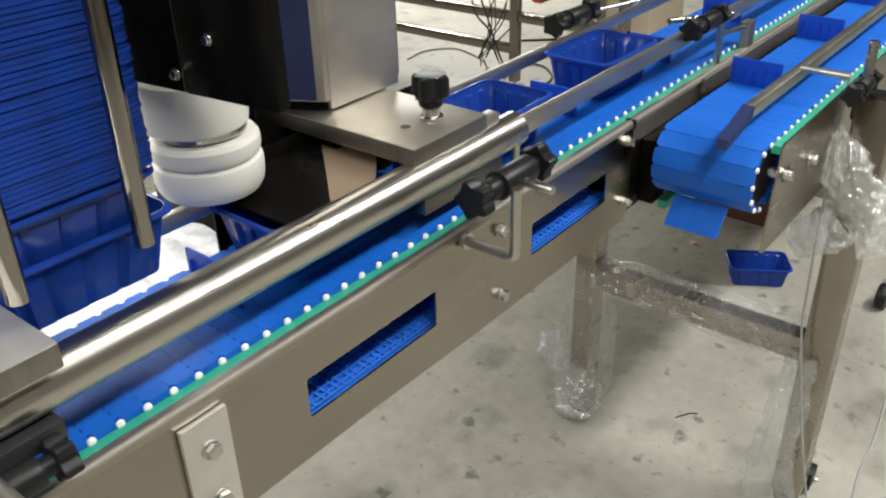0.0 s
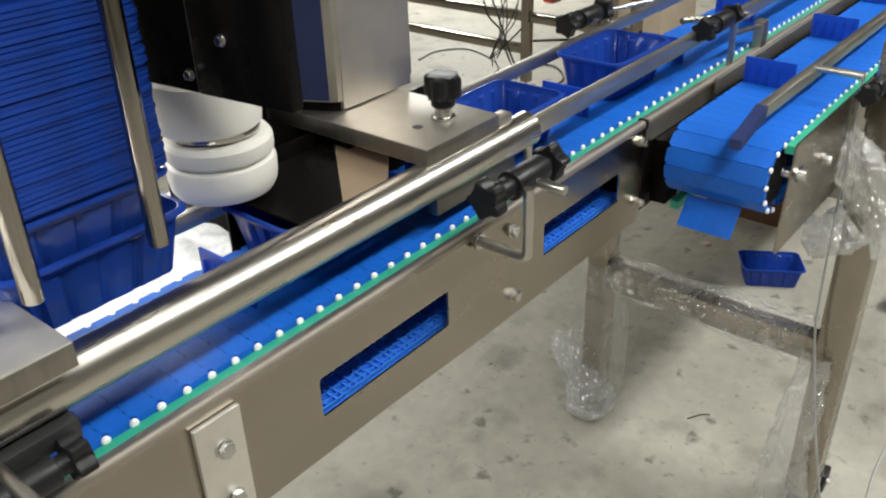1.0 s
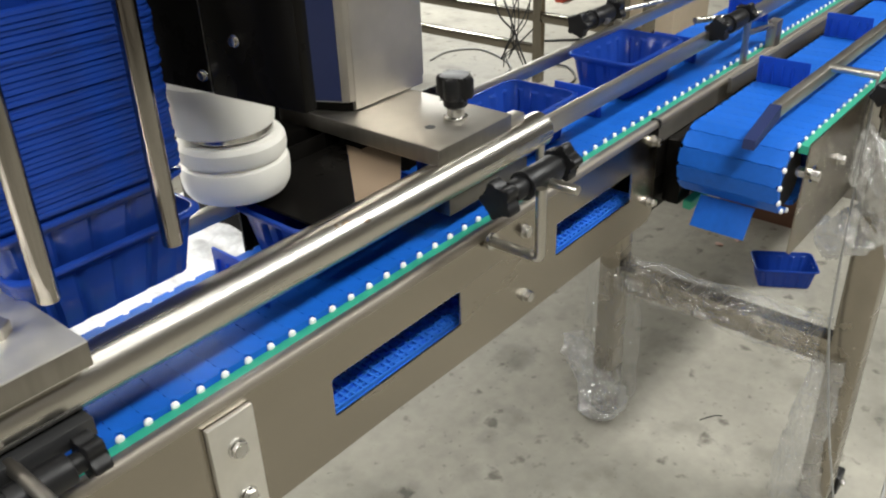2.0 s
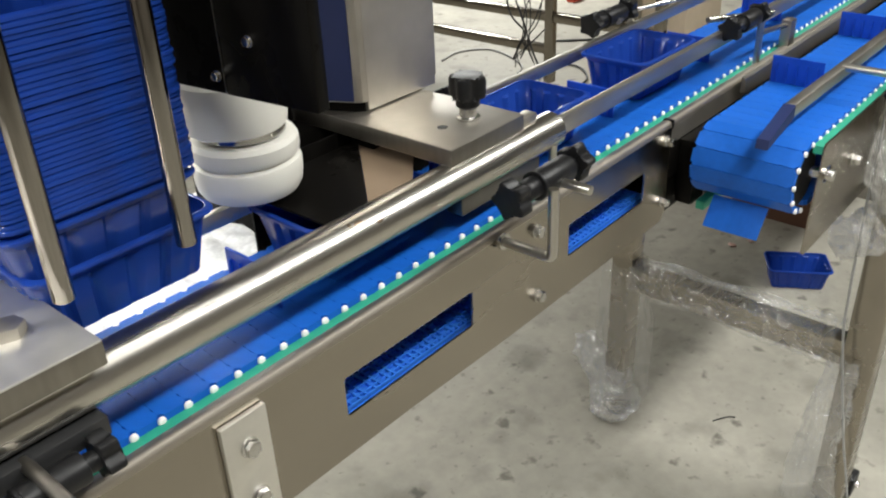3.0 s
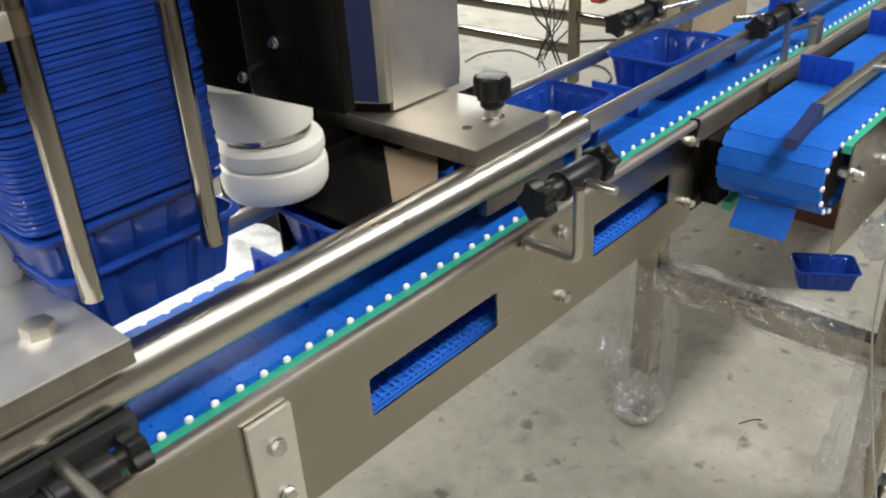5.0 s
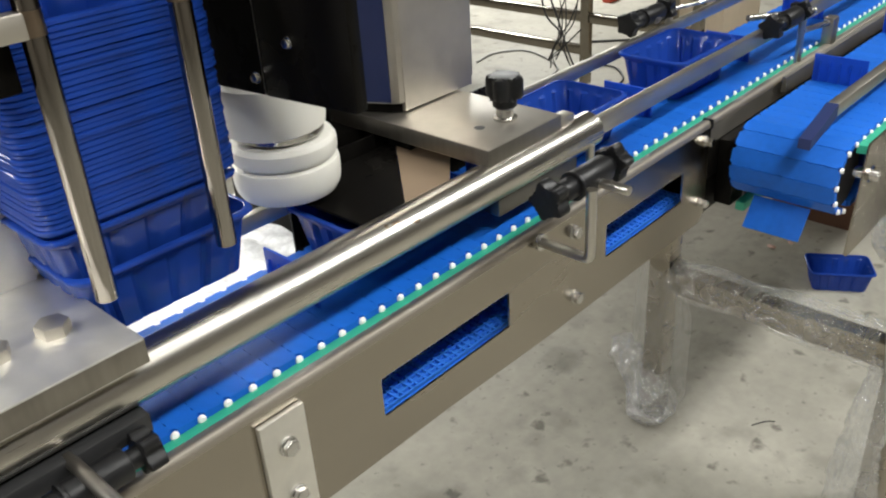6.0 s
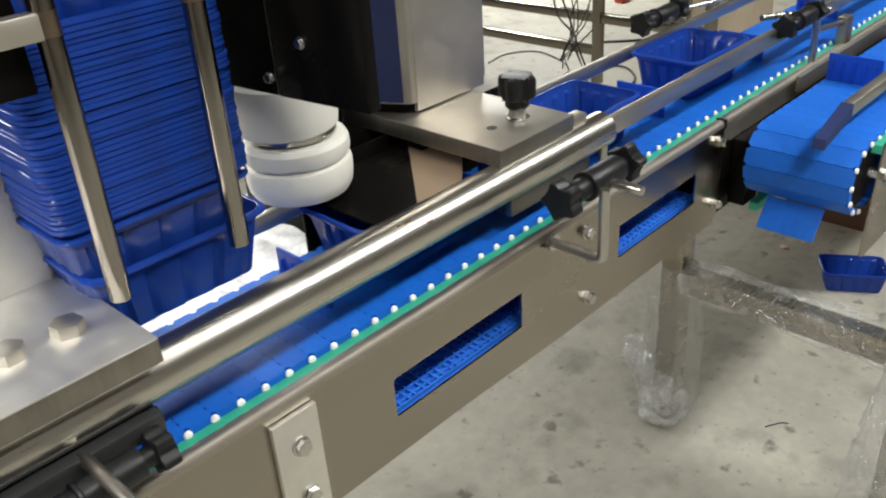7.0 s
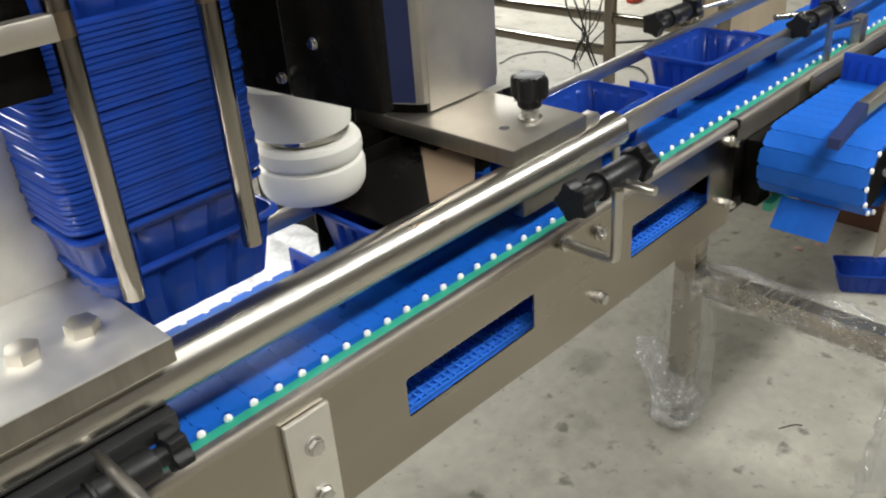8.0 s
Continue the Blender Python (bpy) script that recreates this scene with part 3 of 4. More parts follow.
def tray_meshes():
    """The fluted body with its inner skin, and the flat flange round the top."""
    t = 0.0009
    L, W, H = TRAY_L - 0.008, TRAY_W - 0.008, TRAY_H
    body = [(L - 0.034, W - 0.030, 0.0110, 0.0, 0.0), (L - 0.024, W - 0.022, 0.0125, 0.002, 0.0030), (L - 0.006, W - 0.006, 0.0150, H - 0.012, 0.0030),
            (L - 0.003, W - 0.003, 0.0155, H - 0.010, 0.0), (L, W, 0.016, H - 0.0025, 0.0), (L - 2 * t, W - 2 * t, 0.0155, H - 0.0025, 0.0),
            (L - 0.003 - 2 * t, W - 0.003 - 2 * t, 0.0150, H - 0.010, 0.0), (L - 0.006 - 2 * t, W - 0.006 - 2 * t, 0.0140, H - 0.0125, 0.0030),
            (L - 0.024 - 2 * t, W - 0.022 - 2 * t, 0.0118, 0.003, 0.0030), (L - 0.034 - 2 * t, W - 0.03 - 2 * t, 0.0105, 0.0012, 0.0)]
    rim = [(L - 2 * t, W - 2 * t, 0.0155, H - 0.0025, 0.0), (L, W, 0.016, H - 0.0024, 0.0), (TRAY_L, TRAY_W, 0.0155, H - 0.0044, 0.0), (TRAY_L, TRAY_W, 0.0155, H - 0.0024, 0.0), (TRAY_L - 0.0007, TRAY_W - 0.0007, 0.0155, H - 0.0015, 0.0),
           (TRAY_L - 0.0022, TRAY_W - 0.0022, 0.0155, H - 0.0010, 0.0),
           (L + 0.001, W + 0.001, 0.016, H - 0.0004, 0.0), (L - 2 * t, W - 2 * t, 0.0155, H - 0.0006, 0.0), (L - 2 * t, W - 2 * t, 0.0155, H - 0.0025, 0.0)]
    return ring_shell(body, True, True), ring_shell(rim)


def trays():
    body, rim = tray_meshes()
    first = part("plastic_tray", body, TRAY, None, "", True)
    part("rim", rim, TRAY, first)
    first.matrix_basis = pose(0.945, 0.088, B + 0.0005, 0, 0, -1)
    tagged(first, "empty navy blue plastic punnet standing on the conveyor belt", "tray", "trays on the belt")
    for x, y, a in ((0.640, 0.088, 1), (0.318, 0.090, -1)):
        copy_thing(first, pose(x, y, B + 0.0005, 0, 0, a))
    f = copy_thing(first, pose(1.942, 0.083, 0.0005, 0, 0, 121))
    tagged(f, "empty navy blue plastic punnet lying on the concrete floor", "tray", "")
    f["group"] = "fallen trays"
    for i in range(38):
        z = B + (0.066, 0.104)[i] if i < 2 else B + 0.1135 + (i - 2) * 0.00415 + random.uniform(-.0003, .0003) + (0.036 if i == 37 else 0)
        s = copy_thing(first, pose((0.060 if i == 0 else 0.051) + random.uniform(-.001, .001), 0.103 + random.uniform(-.0008, .0012), z, random.uniform(-.25, .25), random.uniform(-.15, .15), random.uniform(-.6, .6)))
        tagged(s, "navy blue plastic punnet nested in the dispenser stack", "tray", "stacked trays")


# ---- tray dispenser ----
PLATE0, PLATE1 = 0.083, 0.103


def shade_edges(plate):
    """The upright faces of a plate in a darker steel, their shade put into the colour."""
    plate.data.materials.append(STEEL_SHADED_EDGE)
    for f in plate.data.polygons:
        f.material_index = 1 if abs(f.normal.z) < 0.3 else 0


def dispenser():
    d = thing("tray_dispenser", "stainless steel tray denesting machine with white screw rollers", "machine")
    # pipe in front
    prof = [(0.0206, 0), (0.0212, 0.001), (0.0212, 1.199), (0.0206, 1.2)]
    bm = lathe(prof, 48)
    bm.transform(Matrix.Translation((-0.615, 0.005, B + 0.063)) @ TO_X)
    part("front_pipe", bm, STEEL_PIPE, d, "polished steel pipe")
    for x, y, z, w in ((0.2520, -0.0059, 0.0812, 0.0055), (0.2743, -0.0121, 0.0755, 0.0045), (0.2415, -0.0048, 0.0818, 0.0025)):
        n = Vector((0, y - 0.005, z - 0.063)).normalized()
        bm = bmesh.new()
        bmesh.ops.create_icosphere(bm, subdivisions=2, radius=1)
        for v in bm.verts:
            v.co = Vector((v.co.x * w, v.co.y * 0.0022, v.co.z * 0.0003)) * (1 + 0.3 * noise.noise(v.co * 2 + Vector((x * 90, 0, 0))))
        bm.transform(Matrix.Translation((x, y, B + z)) @ n.to_track_quat('Z', 'X').to_matrix().to_4x4() @ Matrix.Rotation(radians(90), 4, 'Z'))
        part("rust_spot", bm, WELD, d, "reddish brown stain on the pipe")
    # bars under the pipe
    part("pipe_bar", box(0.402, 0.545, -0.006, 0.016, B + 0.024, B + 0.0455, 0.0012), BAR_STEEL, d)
    part("pipe_bar", box(-0.6, -0.022, -0.020, 0.004, B + 0.0275, B + 0.0440, 0.0012), BAR_DARK, d, "dark flat bar under the pipe")
    # plates
    p = part("mount_plate", box(0.392, 0.519, -0.002, 0.30, B + PLATE0, B + PLATE1, 0.0012), STEEL_PLATE, d, "thick steel mounting plate")
    shade_edges(p)
    part("pipe_lug", box(0.519, 0.553, 0.003, 0.021, B + 0.080, B + 0.094, 0.003), STEEL_PLATE, p)
    part("plate_hole", rod((0.436, 0.047, B + PLATE1 - 0.004), (0.436, 0.047, B + PLATE1 + 0.0002), 0.0060, 24), BLACK_AND_SHADE, p)
    q = part("mount_plate", box(-0.47, -0.0112, -0.0214, 0.38, B + 0.0842, B + 0.1060, 0.0015), STEEL_DULL, d, "thick steel mounting plate")
    shade_edges(q)
    for x, y, sp in ((-0.0490, 0.0378, 10), (-0.0916, 0.0400, 35)):
        bolt(q, (x, y, B + 0.1060), 0.0126, 0.0096, 0, None, sp, STEEL_PLATE)
    # knob on the plate
    k = part("knob_stem", lathe([(0.0125, 0), (0.0135, 0.001), (0.0135, 0.003), (0.0100, 0.004), (0.0092, 0.016), (0.0085, 0.017)], 28), CHROME, p, "bright threaded stem")
    k.matrix_basis = pose(0.473, 0.041, B + PLATE1)
    bm = prism(star(0.0215, 4, 0.34), 0.026, Matrix.Translation((0, 0, 0.024)), None, 0.005)
    merge(bm, lathe([(0.0105, 0.013), (0.0135, 0.016), (0.0140, 0.030), (0.012, 0.032)], 24))
    part("star_knob", bm, BLACK, k, "black plastic star knob").matrix_basis = pose(0, 0, 0, 0, 0, 20)
    # cover box on the plate
    part("cover_box", box(0.424, 0.540, 0.1465, 0.31, B + PLATE1 + 0.002, B + PLATE1 + 0.45, 0.001), STEEL_PLATE, d, "folded steel cover box", False)
    o = [(0.4238, 0.1467), (0.4238, 0.31), (0.385, 0.31), (0.394, 0.190), (0.4115, 0.1555), (0.4140, 0.1515), (0.4175, 0.1483)]
    part("cover_corner", prism(o, 0.44, Matrix.Translation((0, 0, B + PLATE1 + 0.013))), STEEL_PLATE, d, "rounded corner of the steel cover", True)
    u, w = Vector((0.3935, 0.190, 0)), Vector((0.4110, 0.1555, 0))
    e = (w - u).normalized()
    side = Vector((e.y, -e.x, 0))
    o = [u, w, w + side * 0.0015, u + side * 0.0015]
    # The blue trays' reflection on this steel face is put into its colour.
    part("cover_side", prism([(p.x, p.y) for p in o], 0.43, Matrix.Translation((0, 0, B + PLATE1 + 0.015))), NAVY_REFLECTION, d, "narrow side face with the trays' navy reflection in its colour", False)
    part("cover_flange", box(0.5405, 0.5435, 0.1480, 0.31, B + PLATE1 + 0.012, B + 0.55, 0.0006), STEEL_PLATE, d)
    # Black block added for the shade in the gap under the cover corner.
    part("cover_gap_block", prism([(0.4236, 0.151), (0.4236, 0.30), (0.392, 0.30), (0.400, 0.192), (0.4145, 0.161)], 0.0122, Matrix.Translation((0, 0, B + PLATE1 + 0.0004))), BLACK_AND_SHADE, d)
    # black hanging panels
    turn = Matrix.Translation((0.180, 0.061, 0)) @ Matrix.Rotation(radians(7.0), 4, "Z")
    b1 = part("black_panel", box(0.0, 0.014, -0.101, -0.0005, B + 0.2115, B + 0.60, 0.0015, None, turn), BLACK_AND_SHADE, d, "black side panel")
    part("black_panel", box(0.001, 0.014, 0.0005, 0.30, B + 0.2115, B + 0.60, 0.0015, None, turn), BLACK_AND_SHADE, d, "black side panel")
    part("panel_seam", box(-0.0004, 0.0006, -0.0003, 0.0003, B + 0.213, B + 0.60, 0, None, turn), STEEL_SHADED, d)
    for y, z in ((-0.036, 0.2615), (0.0065, 0.2275)):
        bm = hex_bolt(0.0042, 0.0035, 0.0052)
        bm.transform(Matrix.Translation((0, 0, B)) @ turn @ Matrix.Translation((0, y, z)) @ Matrix.Rotation(radians(-90), 4, "Y"))
        part("bolt", bm, CHROME, b1)
    part("head_beam", box(0.17, 0.56, 0.02, 0.31, B + 0.555, B + 0.62, 0.003), BLACK_AND_SHADE, d)
    part("hood_plate", prism([(0.247, 0.030), (0.2995, 0.030), (0.4165, 0.162), (0.247, 0.162)], 0.003, Matrix.Translation((0, 0, B + 0.0655))), BLACK_AND_SHADE, d, "shiny black hood plate over the tray")
    # Black sheets placed to fill the dark area in the camera's view.
    part("hood_wall", box(0.262, 0.394, 0.1705, 0.174, B - 0.02, B + 0.0815, 0.0006), BLACK_AND_SHADE, d, "black sheet behind the hood")
    part("hood_wall", box(0.3945, 0.60, 0.1705, 0.174, B - 0.02, B + PLATE0 - 0.001, 0.0006), BLACK_AND_SHADE, d, "black sheet behind the hood")
    part("hood_wall", box(0.34, 0.391, 0.243, 0.246, B - 0.02, B + 0.20, 0.0006), BLACK_AND_SHADE, d, "black sheet behind the hood")
    # Black plate added to stand for the shade on the stack's left end.
    part("stack_shade_plate", box(-0.110, -0.0235, 0.0265, 0.043, B + 0.280, B + 0.45, 0.002), BLACK_AND_SHADE, d, "black plate added over the shaded stack end")
    # white screw rollers
    r = [(0.046, 0.0735), (0.0515, 0.0755), (0.0555, 0.082), (0.0570, 0.090), (0.0575, 0.104), (0.0560, 0.1085), (0.0520, 0.1105), (0.0520, 0.1125), (0.0555, 0.1145),
         (0.0568, 0.120), (0.0562, 0.129), (0.0530, 0.134), (0.050, 0.1345)]
    bm = lathe(r, 112)
    roll = part("screw_roller", bm, WHITE, d, "white turned plastic denesting roller")
    roll.matrix_basis = Matrix.Translation((0.247, 0.143, B + 0.006)) @ Matrix.Diagonal((0.95, 0.95, 0.98, 1))
    ring = part("roller_ring", lathe([(0.0445, 0.1366), (0.0450, 0.137), (0.0450, 0.143), (0.0445, 0.1434)], 48), CHROME, roll, "bright steel ring")
    up = part("screw_roller", lathe([(0.050, 0.1435), (0.0535, 0.146), (0.0545, 0.152), (0.0550, 0.186), (0.0535, 0.194), (0.048, 0.1985), (0.030, 0.2000)], 112), WHITE, d, "white turned plastic denesting roller")
    up.matrix_basis = Matrix.Translation((0.243, 0.147, B + 0.006)) @ Matrix.Diagonal((0.95, 0.95, 0.98, 1))
    part("roller_shaft", rod((0.241, 0.145, B + 0.201), (0.241, 0.145, B + 0.56), 0.012), STEEL_SHADED, d)
    # stack posts
    for x, z0 in ((-0.014, 0.126), (0.089, 0.125)):
        part("stack_post", rod((x, 0.0155, B + z0), (x + 0.003, 0.0155, B + 0.42), 0.0082, 28, None, 0.001), STEEL_POST, d, "round steel stack post")
    for x in (-0.0122, 0.0908):
        part("weld_tint", rod((x, 0.0155, B + 0.316), (x, 0.0155, B + 0.332), 0.00845, 24), WELD, d, "brown heat tint on the post")
    part("post_arm", box(-0.30, -0.016, 0.009, 0.021, B + 0.315, B + 0.332, 0.0015), STEEL_PLATE, d)
    part("post_arm", box(-0.30, 0.10, 0.006, 0.025, B + 0.405, B + 0.425, 0.0015), STEEL_DULL, d)
    # square upright on the left plate
    bm = bmesh.new()
    loops = []
    for e in (0.0, 0.0025):
        c = ((-0.0796 + e, 0.1247 + e), (-0.0211 - e, 0.1247 + e), (-0.0211 - e, 0.150 - e), (-0.0796 + e, 0.150 - e))
        loops += [[bm.verts.new((x, y, B + z)) for x, y in c] for z in ((0.1062, 0.2362) if e == 0 else (0.2362, 0.1062))]
    for a, b in zip(loops, loops[1:] + loops[:1]):
        for k in range(4):
            bm.faces.new((a[k], a[(k + 1) % 4], b[(k + 1) % 4], b[k]))
    part("square_upright", bm, STEEL_DULL, d, "hollow square steel upright")
    part("upright_tab", box(-0.0206, -0.0130, 0.1290, 0.1440, B + 0.1062, B + 0.1130, 0.001), STEEL_DULL, d)
    # tan sheet shaped to fit the camera's view, and the dark housing behind the belt
    o = [(0.3003, 0.030), (0.366, 0.030), (0.430, 0.087), (0.430, 0.169), (0.4235, 0.169)]
    part("tan_hood_sheet", prism(o, 0.003, Matrix.Translation((0, 0, B + 0.0655))), TAN_SHEET, d, "tan sheet beside the black hood")
    part("support_spacer", box(0.405, 0.425, 0.125, 0.16, B + 0.0686, B + PLATE0 - 0.0003, 0.0005), BLACK_AND_SHADE, d)
    part("dark_housing", box(0.300, 0.52, 0.20, 0.34, B - 0.10, B + PLATE0, 0.004), BLACK_AND_SHADE, d, "black machine housing")
    part("housing_bracket", box(0.33, 0.50, 0.1685, 0.20, B - 0.09, B - 0.03, 0.002), STEEL_SHADED, d)
    return d


# ---- supports, film, floor things ----
def support_frame():
    f = thing("support_frame", "square steel leg frame carrying both conveyors", "frame")
    part("leg", box(1.142, 1.188, 0.172, 0.218, 0.012, B - 0.152, 0.002), STEEL, f)
    part("leg", box(1.142, 1.196, -0.300, -0.246, 0.030, B - 0.010, 0.002), STEEL, f)
    part("crossbar", box(1.146, 1.184, -0.246, 0.172, B - 0.512, B - 0.462, 0.002), STEEL, f)
    part("top_bar", box(1.146, 1.184, -0.246, 0.19, B - 0.190, B - 0.160, 0.002), STEEL_SHADED, f)
    for y in (0.195, -0.273):
        ft = part("foot", lathe([(0.022, 0), (0.024, 0.002), (0.022, 0.008), (0.010, 0.011), (0.008, 0.012), (0.008, 0.05)], 24), BLACK, f, "black rubber levelling foot")
        ft.matrix_basis = pose(1.168, y, 0)
    fb = part("foot_bracket", box(1.197, 1.236, -0.306, -0.250, 0.012, 0.055, 0.003), BLACK, f, "black plastic foot bracket")
    bolt(fb, (1.216, -0.306, 0.034), 0.007, 0.006, 0.009, TO_Y, 10)
    bolt(fb, (1.216, -0.278, 0.055), 0.007, 0.006, 0.009, None, 30)


main_conveyor()
second_conveyor()
support_frame()
dispenser()
rails_and_clamps()
trays()


# ---- stretch film left on the frame ----
def sheath(points, radii, amp, seed, seg=36, rows=60, flat=1.0):
    """A loose crumpled skin of film round a line: folds along it and small creases."""
    line = curve_points(points, 12)
    n = len(line)
    bm = bmesh.new()
    rings, side = [], None
    for j in range(rows):
        u = j / (rows - 1) * (n - 1)
        i = min(int(u), n - 2)
        p = line[i].lerp(line[i + 1], u - i)
        d = (line[i + 1] - line[i]).normalized()
        if side is None:
            side = d.orthogonal().normalized()
        side = (side - d * side.dot(d)).normalized()
        up = d.cross(side)
        q = j / (rows - 1) * (len(radii) - 1)
        k = min(int(q), len(radii) - 2)
        r = radii[k] + (radii[k + 1] - radii[k]) * (q - k)
        ring = []
        for a in range(seg):
            t = 2 * math.pi * a / seg
            dirv = math.cos(t) * side + math.sin(t) * up * flat
            w = p + dirv * r
            q3 = Vector((math.cos(t) * 2.2 + u * 0.035, math.sin(t) * 2.2 - u * 0.05, u * 0.11 + seed))
            f = noise.noise(q3 * 0.6) * 0.9 + (0.5 - abs(noise.noise(q3 * 1.3))) * 1.1 + (0.3 - abs(noise.noise(q3 * 3.1))) * 0.55 \
                + abs(noise.noise(w * 110 + Vector((0, 0, seed)))) * 0.25
            ring.append(bm.verts.new(w + dirv * f * amp))
        rings.append(ring)
    for a, b in zip(rings, rings[1:]):
        for k in range(seg):
            bm.faces.new((a[k], a[(k + 1) % seg], b[(k + 1) % seg], b[k]))
    return bm


def films():
    g = "film wrapping"

    def film(bm, label, material=None):
        ob = part("stretch_film", bm, material or FILM, None, "", False)
        tagged(ob, label, "plastic film", g)
        return ob
    film(sheath([(1.165, 0.195, 0.40), (1.165, 0.193, 0.25), (1.163, 0.188, 0.12), (1.160, 0.190, 0.02)], [0.034, 0.042, 0.048, 0.046, 0.050, 0.036], 0.014, 3.1, 64, 130),
         "crumpled clear stretch film round the leg base")
    film(sheath([(1.158, 0.17, 0.378), (1.156, 0.05, 0.374), (1.156, -0.10, 0.372), (1.154, -0.235, 0.375)], [0.030, 0.036, 0.030, 0.037, 0.032, 0.038], 0.013, 7.7, 60, 170),
         "shiny clear stretch film wound round the crossbar")
    film(sheath([(1.150, -0.252, 0.36), (1.142, -0.246, 0.24), (1.140, -0.238, 0.12), (1.138, -0.242, 0.012)], [0.018, 0.028, 0.027, 0.034, 0.040], 0.013, 12.4, 60, 140),
         "loose clear stretch film trailing down the leg", FILM_MID)
    film(sheath([(1.125, -0.226, B - 0.060), (1.13, -0.250, B - 0.125), (1.15, -0.290, B - 0.190), (1.15, -0.318, B - 0.262)], [0.014, 0.028, 0.034, 0.022], 0.016, 21.0, 36, 60),
         "bunched clear stretch film tied at the leg top", FILM_DENSE)
    film(sheath([(1.14, -0.272, B - 0.205), (1.14, -0.245, B - 0.240), (1.135, -0.215, B - 0.252), (1.13, -0.188, B - 0.258)], [0.030, 0.030, 0.026, 0.012], 0.018, 25.0, 36, 50),
         "bunched clear stretch film hanging from the leg", FILM_DENSE)
    film(sheath([(1.165, 0.285, 0.175), (1.16, 0.268, 0.14), (1.16, 0.255, 0.09), (1.165, 0.24, 0.012)], [0.012, 0.024, 0.016, 0.006], 0.022, 33.0, 30, 40),
         "torn scrap of clear stretch film beside the leg", FILM_DENSE)
    film(sheath([(1.160, 0.205, 0.13), (1.150, 0.200, 0.07), (1.142, 0.193, 0.025), (1.140, 0.188, 0.002)], [0.012, 0.040, 0.046, 0.022], 0.020, 41.0, 60, 60),
         "crushed shiny film gathered at the leg foot", FILM_DENSE)


# ---- far machines, cables ----
def back_frame():
    f = thing("machine_frame", "low stainless steel frame with two rails and feet", "frame")
    part("leg", box(2.85, 2.89, 1.515, 1.555, 0.05, 0.80, 0.003), STEEL, f)
    part("leg", box(2.85, 2.89, 3.40, 3.44, 0.05, 0.80, 0.003), STEEL, f)
    part("rail", box(2.855, 2.885, 1.555, 3.40, 0.175, 0.215, 0.003), STEEL, f)
    part("rail", box(2.855, 2.885, 1.00, 1.515, 0.318, 0.358, 0.003), STEEL, f)
    part("rail", box(2.855, 2.885, 1.555, 3.40, 0.318, 0.358, 0.003), STEEL, f)
    for y in (1.535, 3.42):
        st = part("foot_stem", rod((2.87, y, 0.012), (2.87, y, 0.06), 0.007), STEEL_PIPE, f)
        part("foot_pad", lathe([(0.040, 0), (0.042, 0.004), (0.034, 0.014), (0.014, 0.022), (0.010, 0.024)], 28), BLACK, st, "black rubber foot pad").matrix_basis = pose(2.87, y, 0)
    part("leg", box(2.85, 2.89, 1.00, 1.04, 0.0, 0.80, 0.003), STEEL, f)
    c = thing("control_cabinet", "tan painted steel machine cabinet standing on the floor", "cabinet")
    part("body", box(3.26, 3.62, 1.10, 1.40, 0.0, 1.0, 0.006), TAN_PAINT, c)
    part("edge_strip", box(3.252, 3.259, 1.31, 1.405, 0.0, 1.0, 0.001), STEEL, c)
    rng = random.Random(5)
    b = thing("cable_bundle", "tangled black cables hanging down to the floor", "cable")
    top = [(2.62, 1.60, 0.52), (2.62, 1.57, 0.52), (2.61, 1.50, 0.52), (2.60, 1.46, 0.52), (2.60, 1.44, 0.52), (2.61, 1.40, 0.52), (2.60, 1.38, 0.52)]
    for i, p in enumerate(top):
        knot = Vector((2.60 + rng.uniform(-.01, .01), 1.475 + rng.uniform(-.012, .012), 0.325 + rng.uniform(-.03, .03)))
        end = Vector((2.62, 1.47 + rng.uniform(-.07, .09), 0.19 + rng.uniform(-.02, .04)))
        mid = (Vector(p) + knot) / 2 + Vector((0, rng.uniform(-.02, .02), rng.uniform(-.03, 0)))
        low = (knot + end) / 2 + Vector((0, rng.uniform(-.03, .03), 0))
        part("cable", tube(curve_points([p, mid, knot, low, end], 6), 0.0042 if i < 2 else 0.0024, 6), CABLE, b)
    part("cable", tube(curve_points([(2.60, 1.38, 0.37), (2.60, 1.43, 0.32), (2.60, 1.47, 0.28), (2.60, 1.50, 0.23)], 6), 0.003, 6), CABLE, b)
    h = [(2.87, 1.66), (2.75, 1.62), (2.66, 1.71), (2.70, 1.85), (2.80, 1.95)]
    part("floor_cable", tube(curve_points([(x, y, 0.0056) for x, y in h], 8), 0.005, 8), CABLE, b)
    loop = [(2.92, 1.66), (2.914, 1.53), (3.02, 1.47), (3.13, 1.50), (3.24, 1.62), (3.20, 1.72), (3.09, 1.71), (2.98, 1.67)]
    part("floor_cable", tube(curve_points([(x, y, 0.0056 + 0.004 * i / 8) for i, (x, y) in enumerate(loop)], 8), 0.005, 8), CABLE, b)
    h = [(2.96, 2.24), (3.12, 2.26), (3.24, 2.16), (3.19, 1.98), (3.10, 1.85), (3.0, 1.80)]
    w = part("floor_hose", tube(curve_points([(x, y, 0.0056) for x, y in h], 8), 0.005, 8), WIRE)
    tagged(w, "thin grey hose lying in a curve on the floor", "hose")
    h = [(3.55, 1.95), (3.75, 1.70), (3.80, 1.50), (3.62, 1.46)]
    w = part("floor_hose", tube(curve_points([(x, y, 0.0056) for x, y in h], 8), 0.006, 8), CABLE)
    tagged(w, "thin black hose lying in a curve on the floor", "hose")
    r = thing("red_plug", "small red and white plastic connector on the floor", "plug", at=(4.35, 2.35, 0))
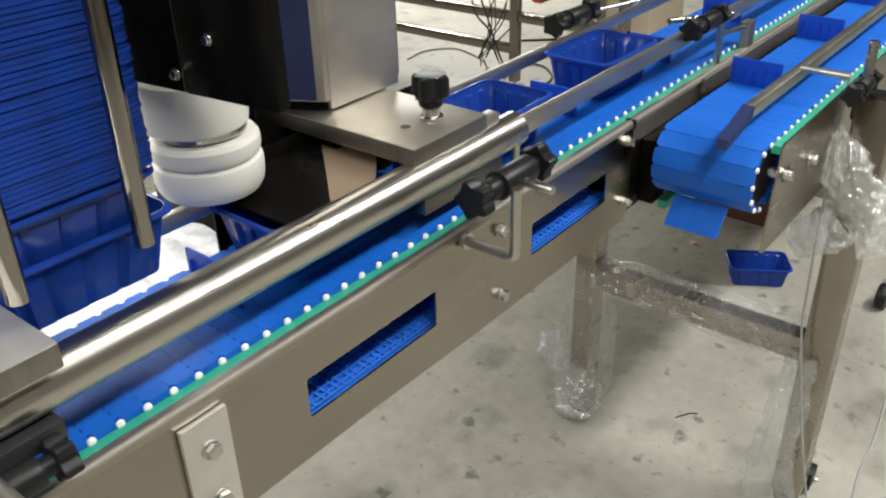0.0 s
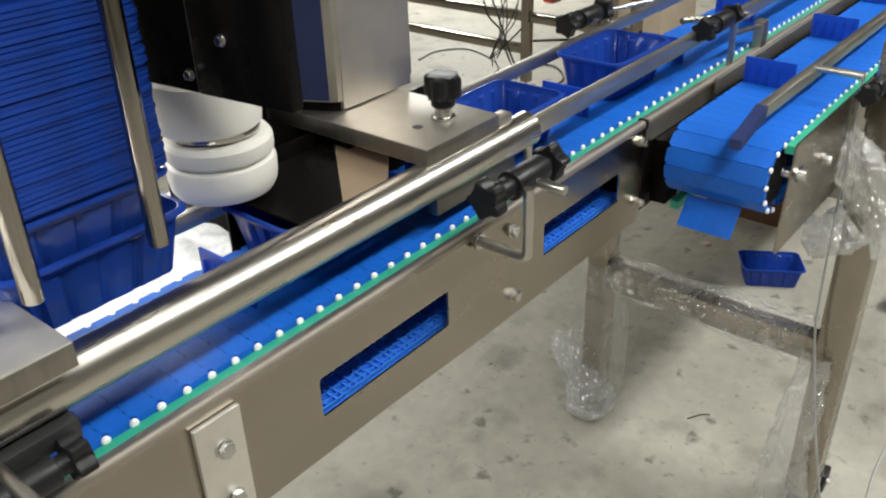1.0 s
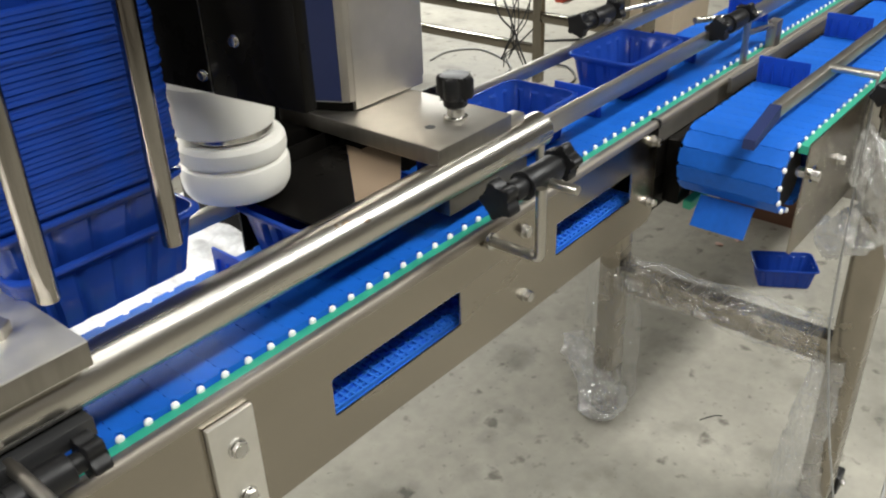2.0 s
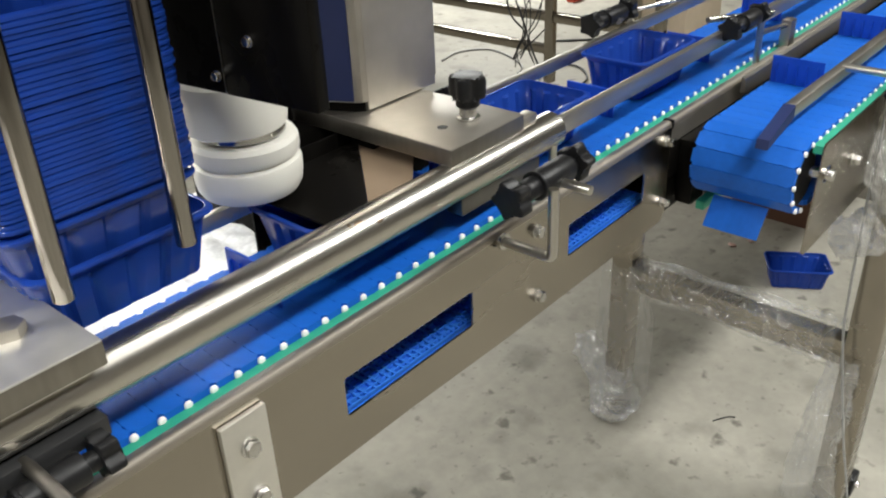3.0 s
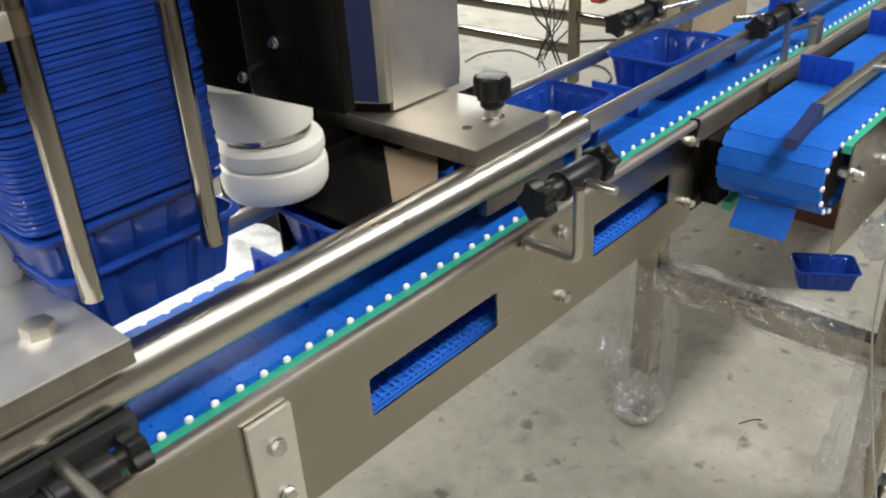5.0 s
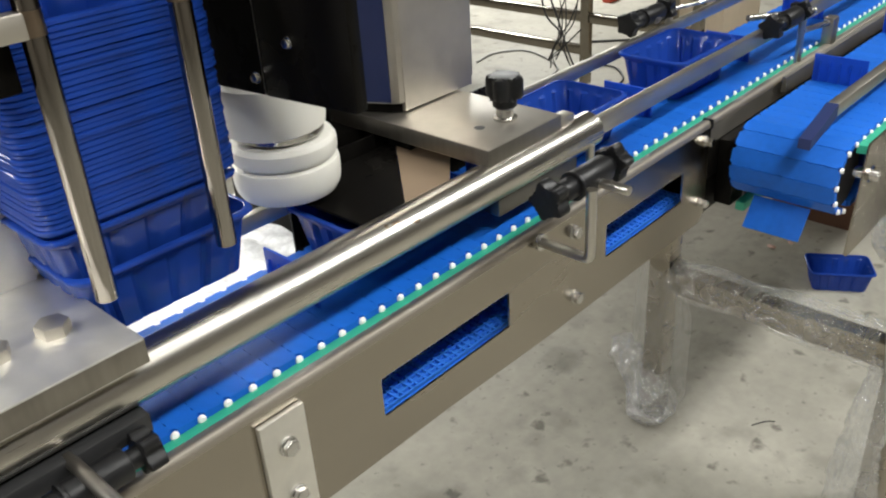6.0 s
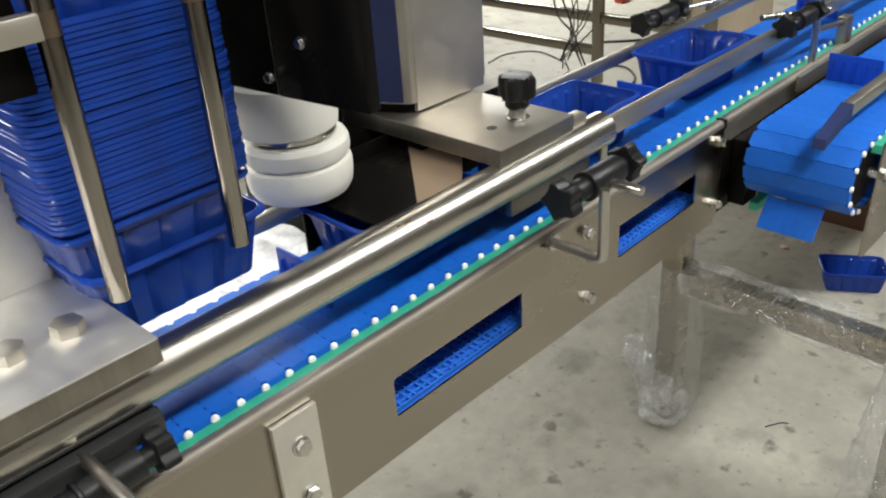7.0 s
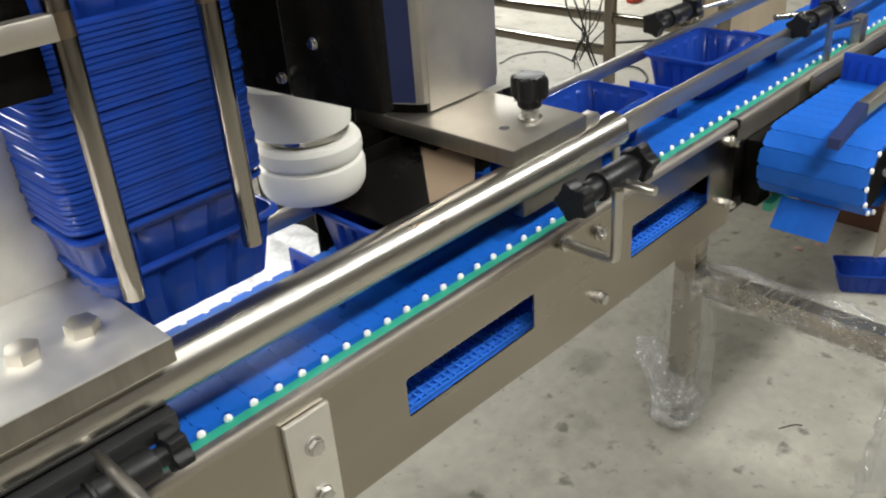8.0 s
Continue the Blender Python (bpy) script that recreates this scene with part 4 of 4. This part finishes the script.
    part("plug_body", box(-0.05, 0.05, -0.03, 0.03, 0, 0.05, 0.008), RED, r)
    part("plug_tail", rod((0.05, 0, 0.03), (0.14, 0.03, 0.012), 0.012), WHITE, r)


def small_things():
    w = part("hanging_wire", tube(curve_points([(1.12, -0.2330, B + 0.02), (1.12, -0.2335, B - 0.026), (1.121, -0.2345, B - 0.081), (1.12, -0.2360, B - 0.224), (1.12, -0.2400, B - 0.35),
                                                (1.12, -0.246, B - 0.438), (1.12, -0.279, B - 0.62), (1.12, -0.306, B - 0.735), (1.125, -0.33, B - 0.846)], 8), 0.0022, 8), WIRE)
    tagged(w, "thin grey wire hanging down beside the leg", "wire")
    w = part("floor_wire", tube(curve_points([(1.62, -0.35, 0.003), (1.453, -0.366, 0.003), (1.35, -0.369, 0.003), (1.27, -0.376, 0.003), (1.1, -0.40, 0.003)], 8), 0.0025, 8), WIRE)
    tagged(w, "thin pale wire lying on the concrete floor", "wire")
    b = thing("cardboard_box", "low brown cardboard box on the floor", "box", at=(2.42, 0.28, 0))
    for a in ((-0.16, 0.16, -0.13, -0.127), (-0.16, 0.16, 0.127, 0.13), (-0.16, -0.157, -0.127, 0.127), (0.157, 0.16, -0.127, 0.127)):
        part("wall_flap", box(*a, 0.003, 0.085), CARD, b)
    part("bottom", box(-0.16, 0.16, -0.13, 0.13, 0, 0.003), CARD, b)
    rng = random.Random(9)
    for x, y, r in ((2.03, 0.305, 0.009), (2.085, 0.272, 0.006), (1.63, -0.02, 0.004)):
        bm = bmesh.new()
        bmesh.ops.create_icosphere(bm, subdivisions=2, radius=1)
        for v in bm.verts:
            k = 1 + 0.35 * noise.noise(v.co * 1.7 + Vector((x * 9, y * 9, 0)))
            v.co = Vector((v.co.x * r * 1.6 * k, v.co.y * r * k, 0.004 + v.co.z * 0.004))
        s = part("floor_scrap", bm, SCRAP)
        s.matrix_basis = pose(x, y, 0.0, 0, 0, rng.uniform(0, 180))
        tagged(s, "small pale pink scrap on the floor", "scrap", "floor scraps")
    p = part("floor_splinter", tube(curve_points([(1.258, 0.006, 0.001), (1.272, -0.004, 0.003), (1.290, -0.016, 0.003), (1.300, -0.028, 0.001)], 5), 0.0013, 6), CABLE)
    tagged(p, "small dark curved splinter on the floor", "scrap")
    c = thing("caster_wheel", "black rubber caster wheel standing on the floor", "wheel", at=(1.995, -0.236, 0))
    wm = lathe([(0.030, -0.014), (0.034, -0.011), (0.036, -0.005), (0.036, 0.005), (0.034, 0.011), (0.030, 0.014)], 32)
    wm.transform(Matrix.Translation((0, 0, 0.036)) @ Matrix.Rotation(radians(90), 4, "X"))
    part("tyre", wm, BLACK, c)
    part("hub", rod((0, -0.017, 0.036), (0, 0.017, 0.036), 0.012, 20, None, 0.001), STEEL_DULL, c, "grey metal hub")
    # crumpled white sheet behind the belt
    bm = bmesh.new()
    nx, ny = 70, 40
    grid = [[None] * (ny + 1) for _ in range(nx + 1)]
    for i in range(nx + 1):
        for j in range(ny + 1):
            x, y = -0.02 + 0.42 * i / nx, 0.161 + 0.24 * j / ny
            q = Vector((x * 14, y * 14, 0.3))
            z = -0.022 + 0.012 * abs(noise.noise(q)) + 0.007 * abs(noise.noise(q * 2.7)) - 0.02 * j / ny
            grid[i][j] = bm.verts.new((x, y, B + z))
    for i in range(nx):
        for j in range(ny):
            bm.faces.new((grid[i][j], grid[i + 1][j], grid[i + 1][j + 1], grid[i][j + 1]))
    ext = bmesh.ops.extrude_face_region(bm, geom=bm.faces[:])
    for v in ext["geom"]:
        if isinstance(v, bmesh.types.BMVert):
            v.co.z -= 0.0015
    s = part("plastic_sheet", bm, SHEET, None, "", True)
    tagged(s, "crumpled white plastic sheet lying behind the belt", "plastic sheet")
    t = part("drip_tray", box(-0.03, 0.41, 0.1600, 0.41, B - 0.055, B - 0.045, 0.002), STEEL_DULL)
    tagged(t, "flat steel drip tray behind the conveyor", "tray")


films()
back_frame()
small_things()
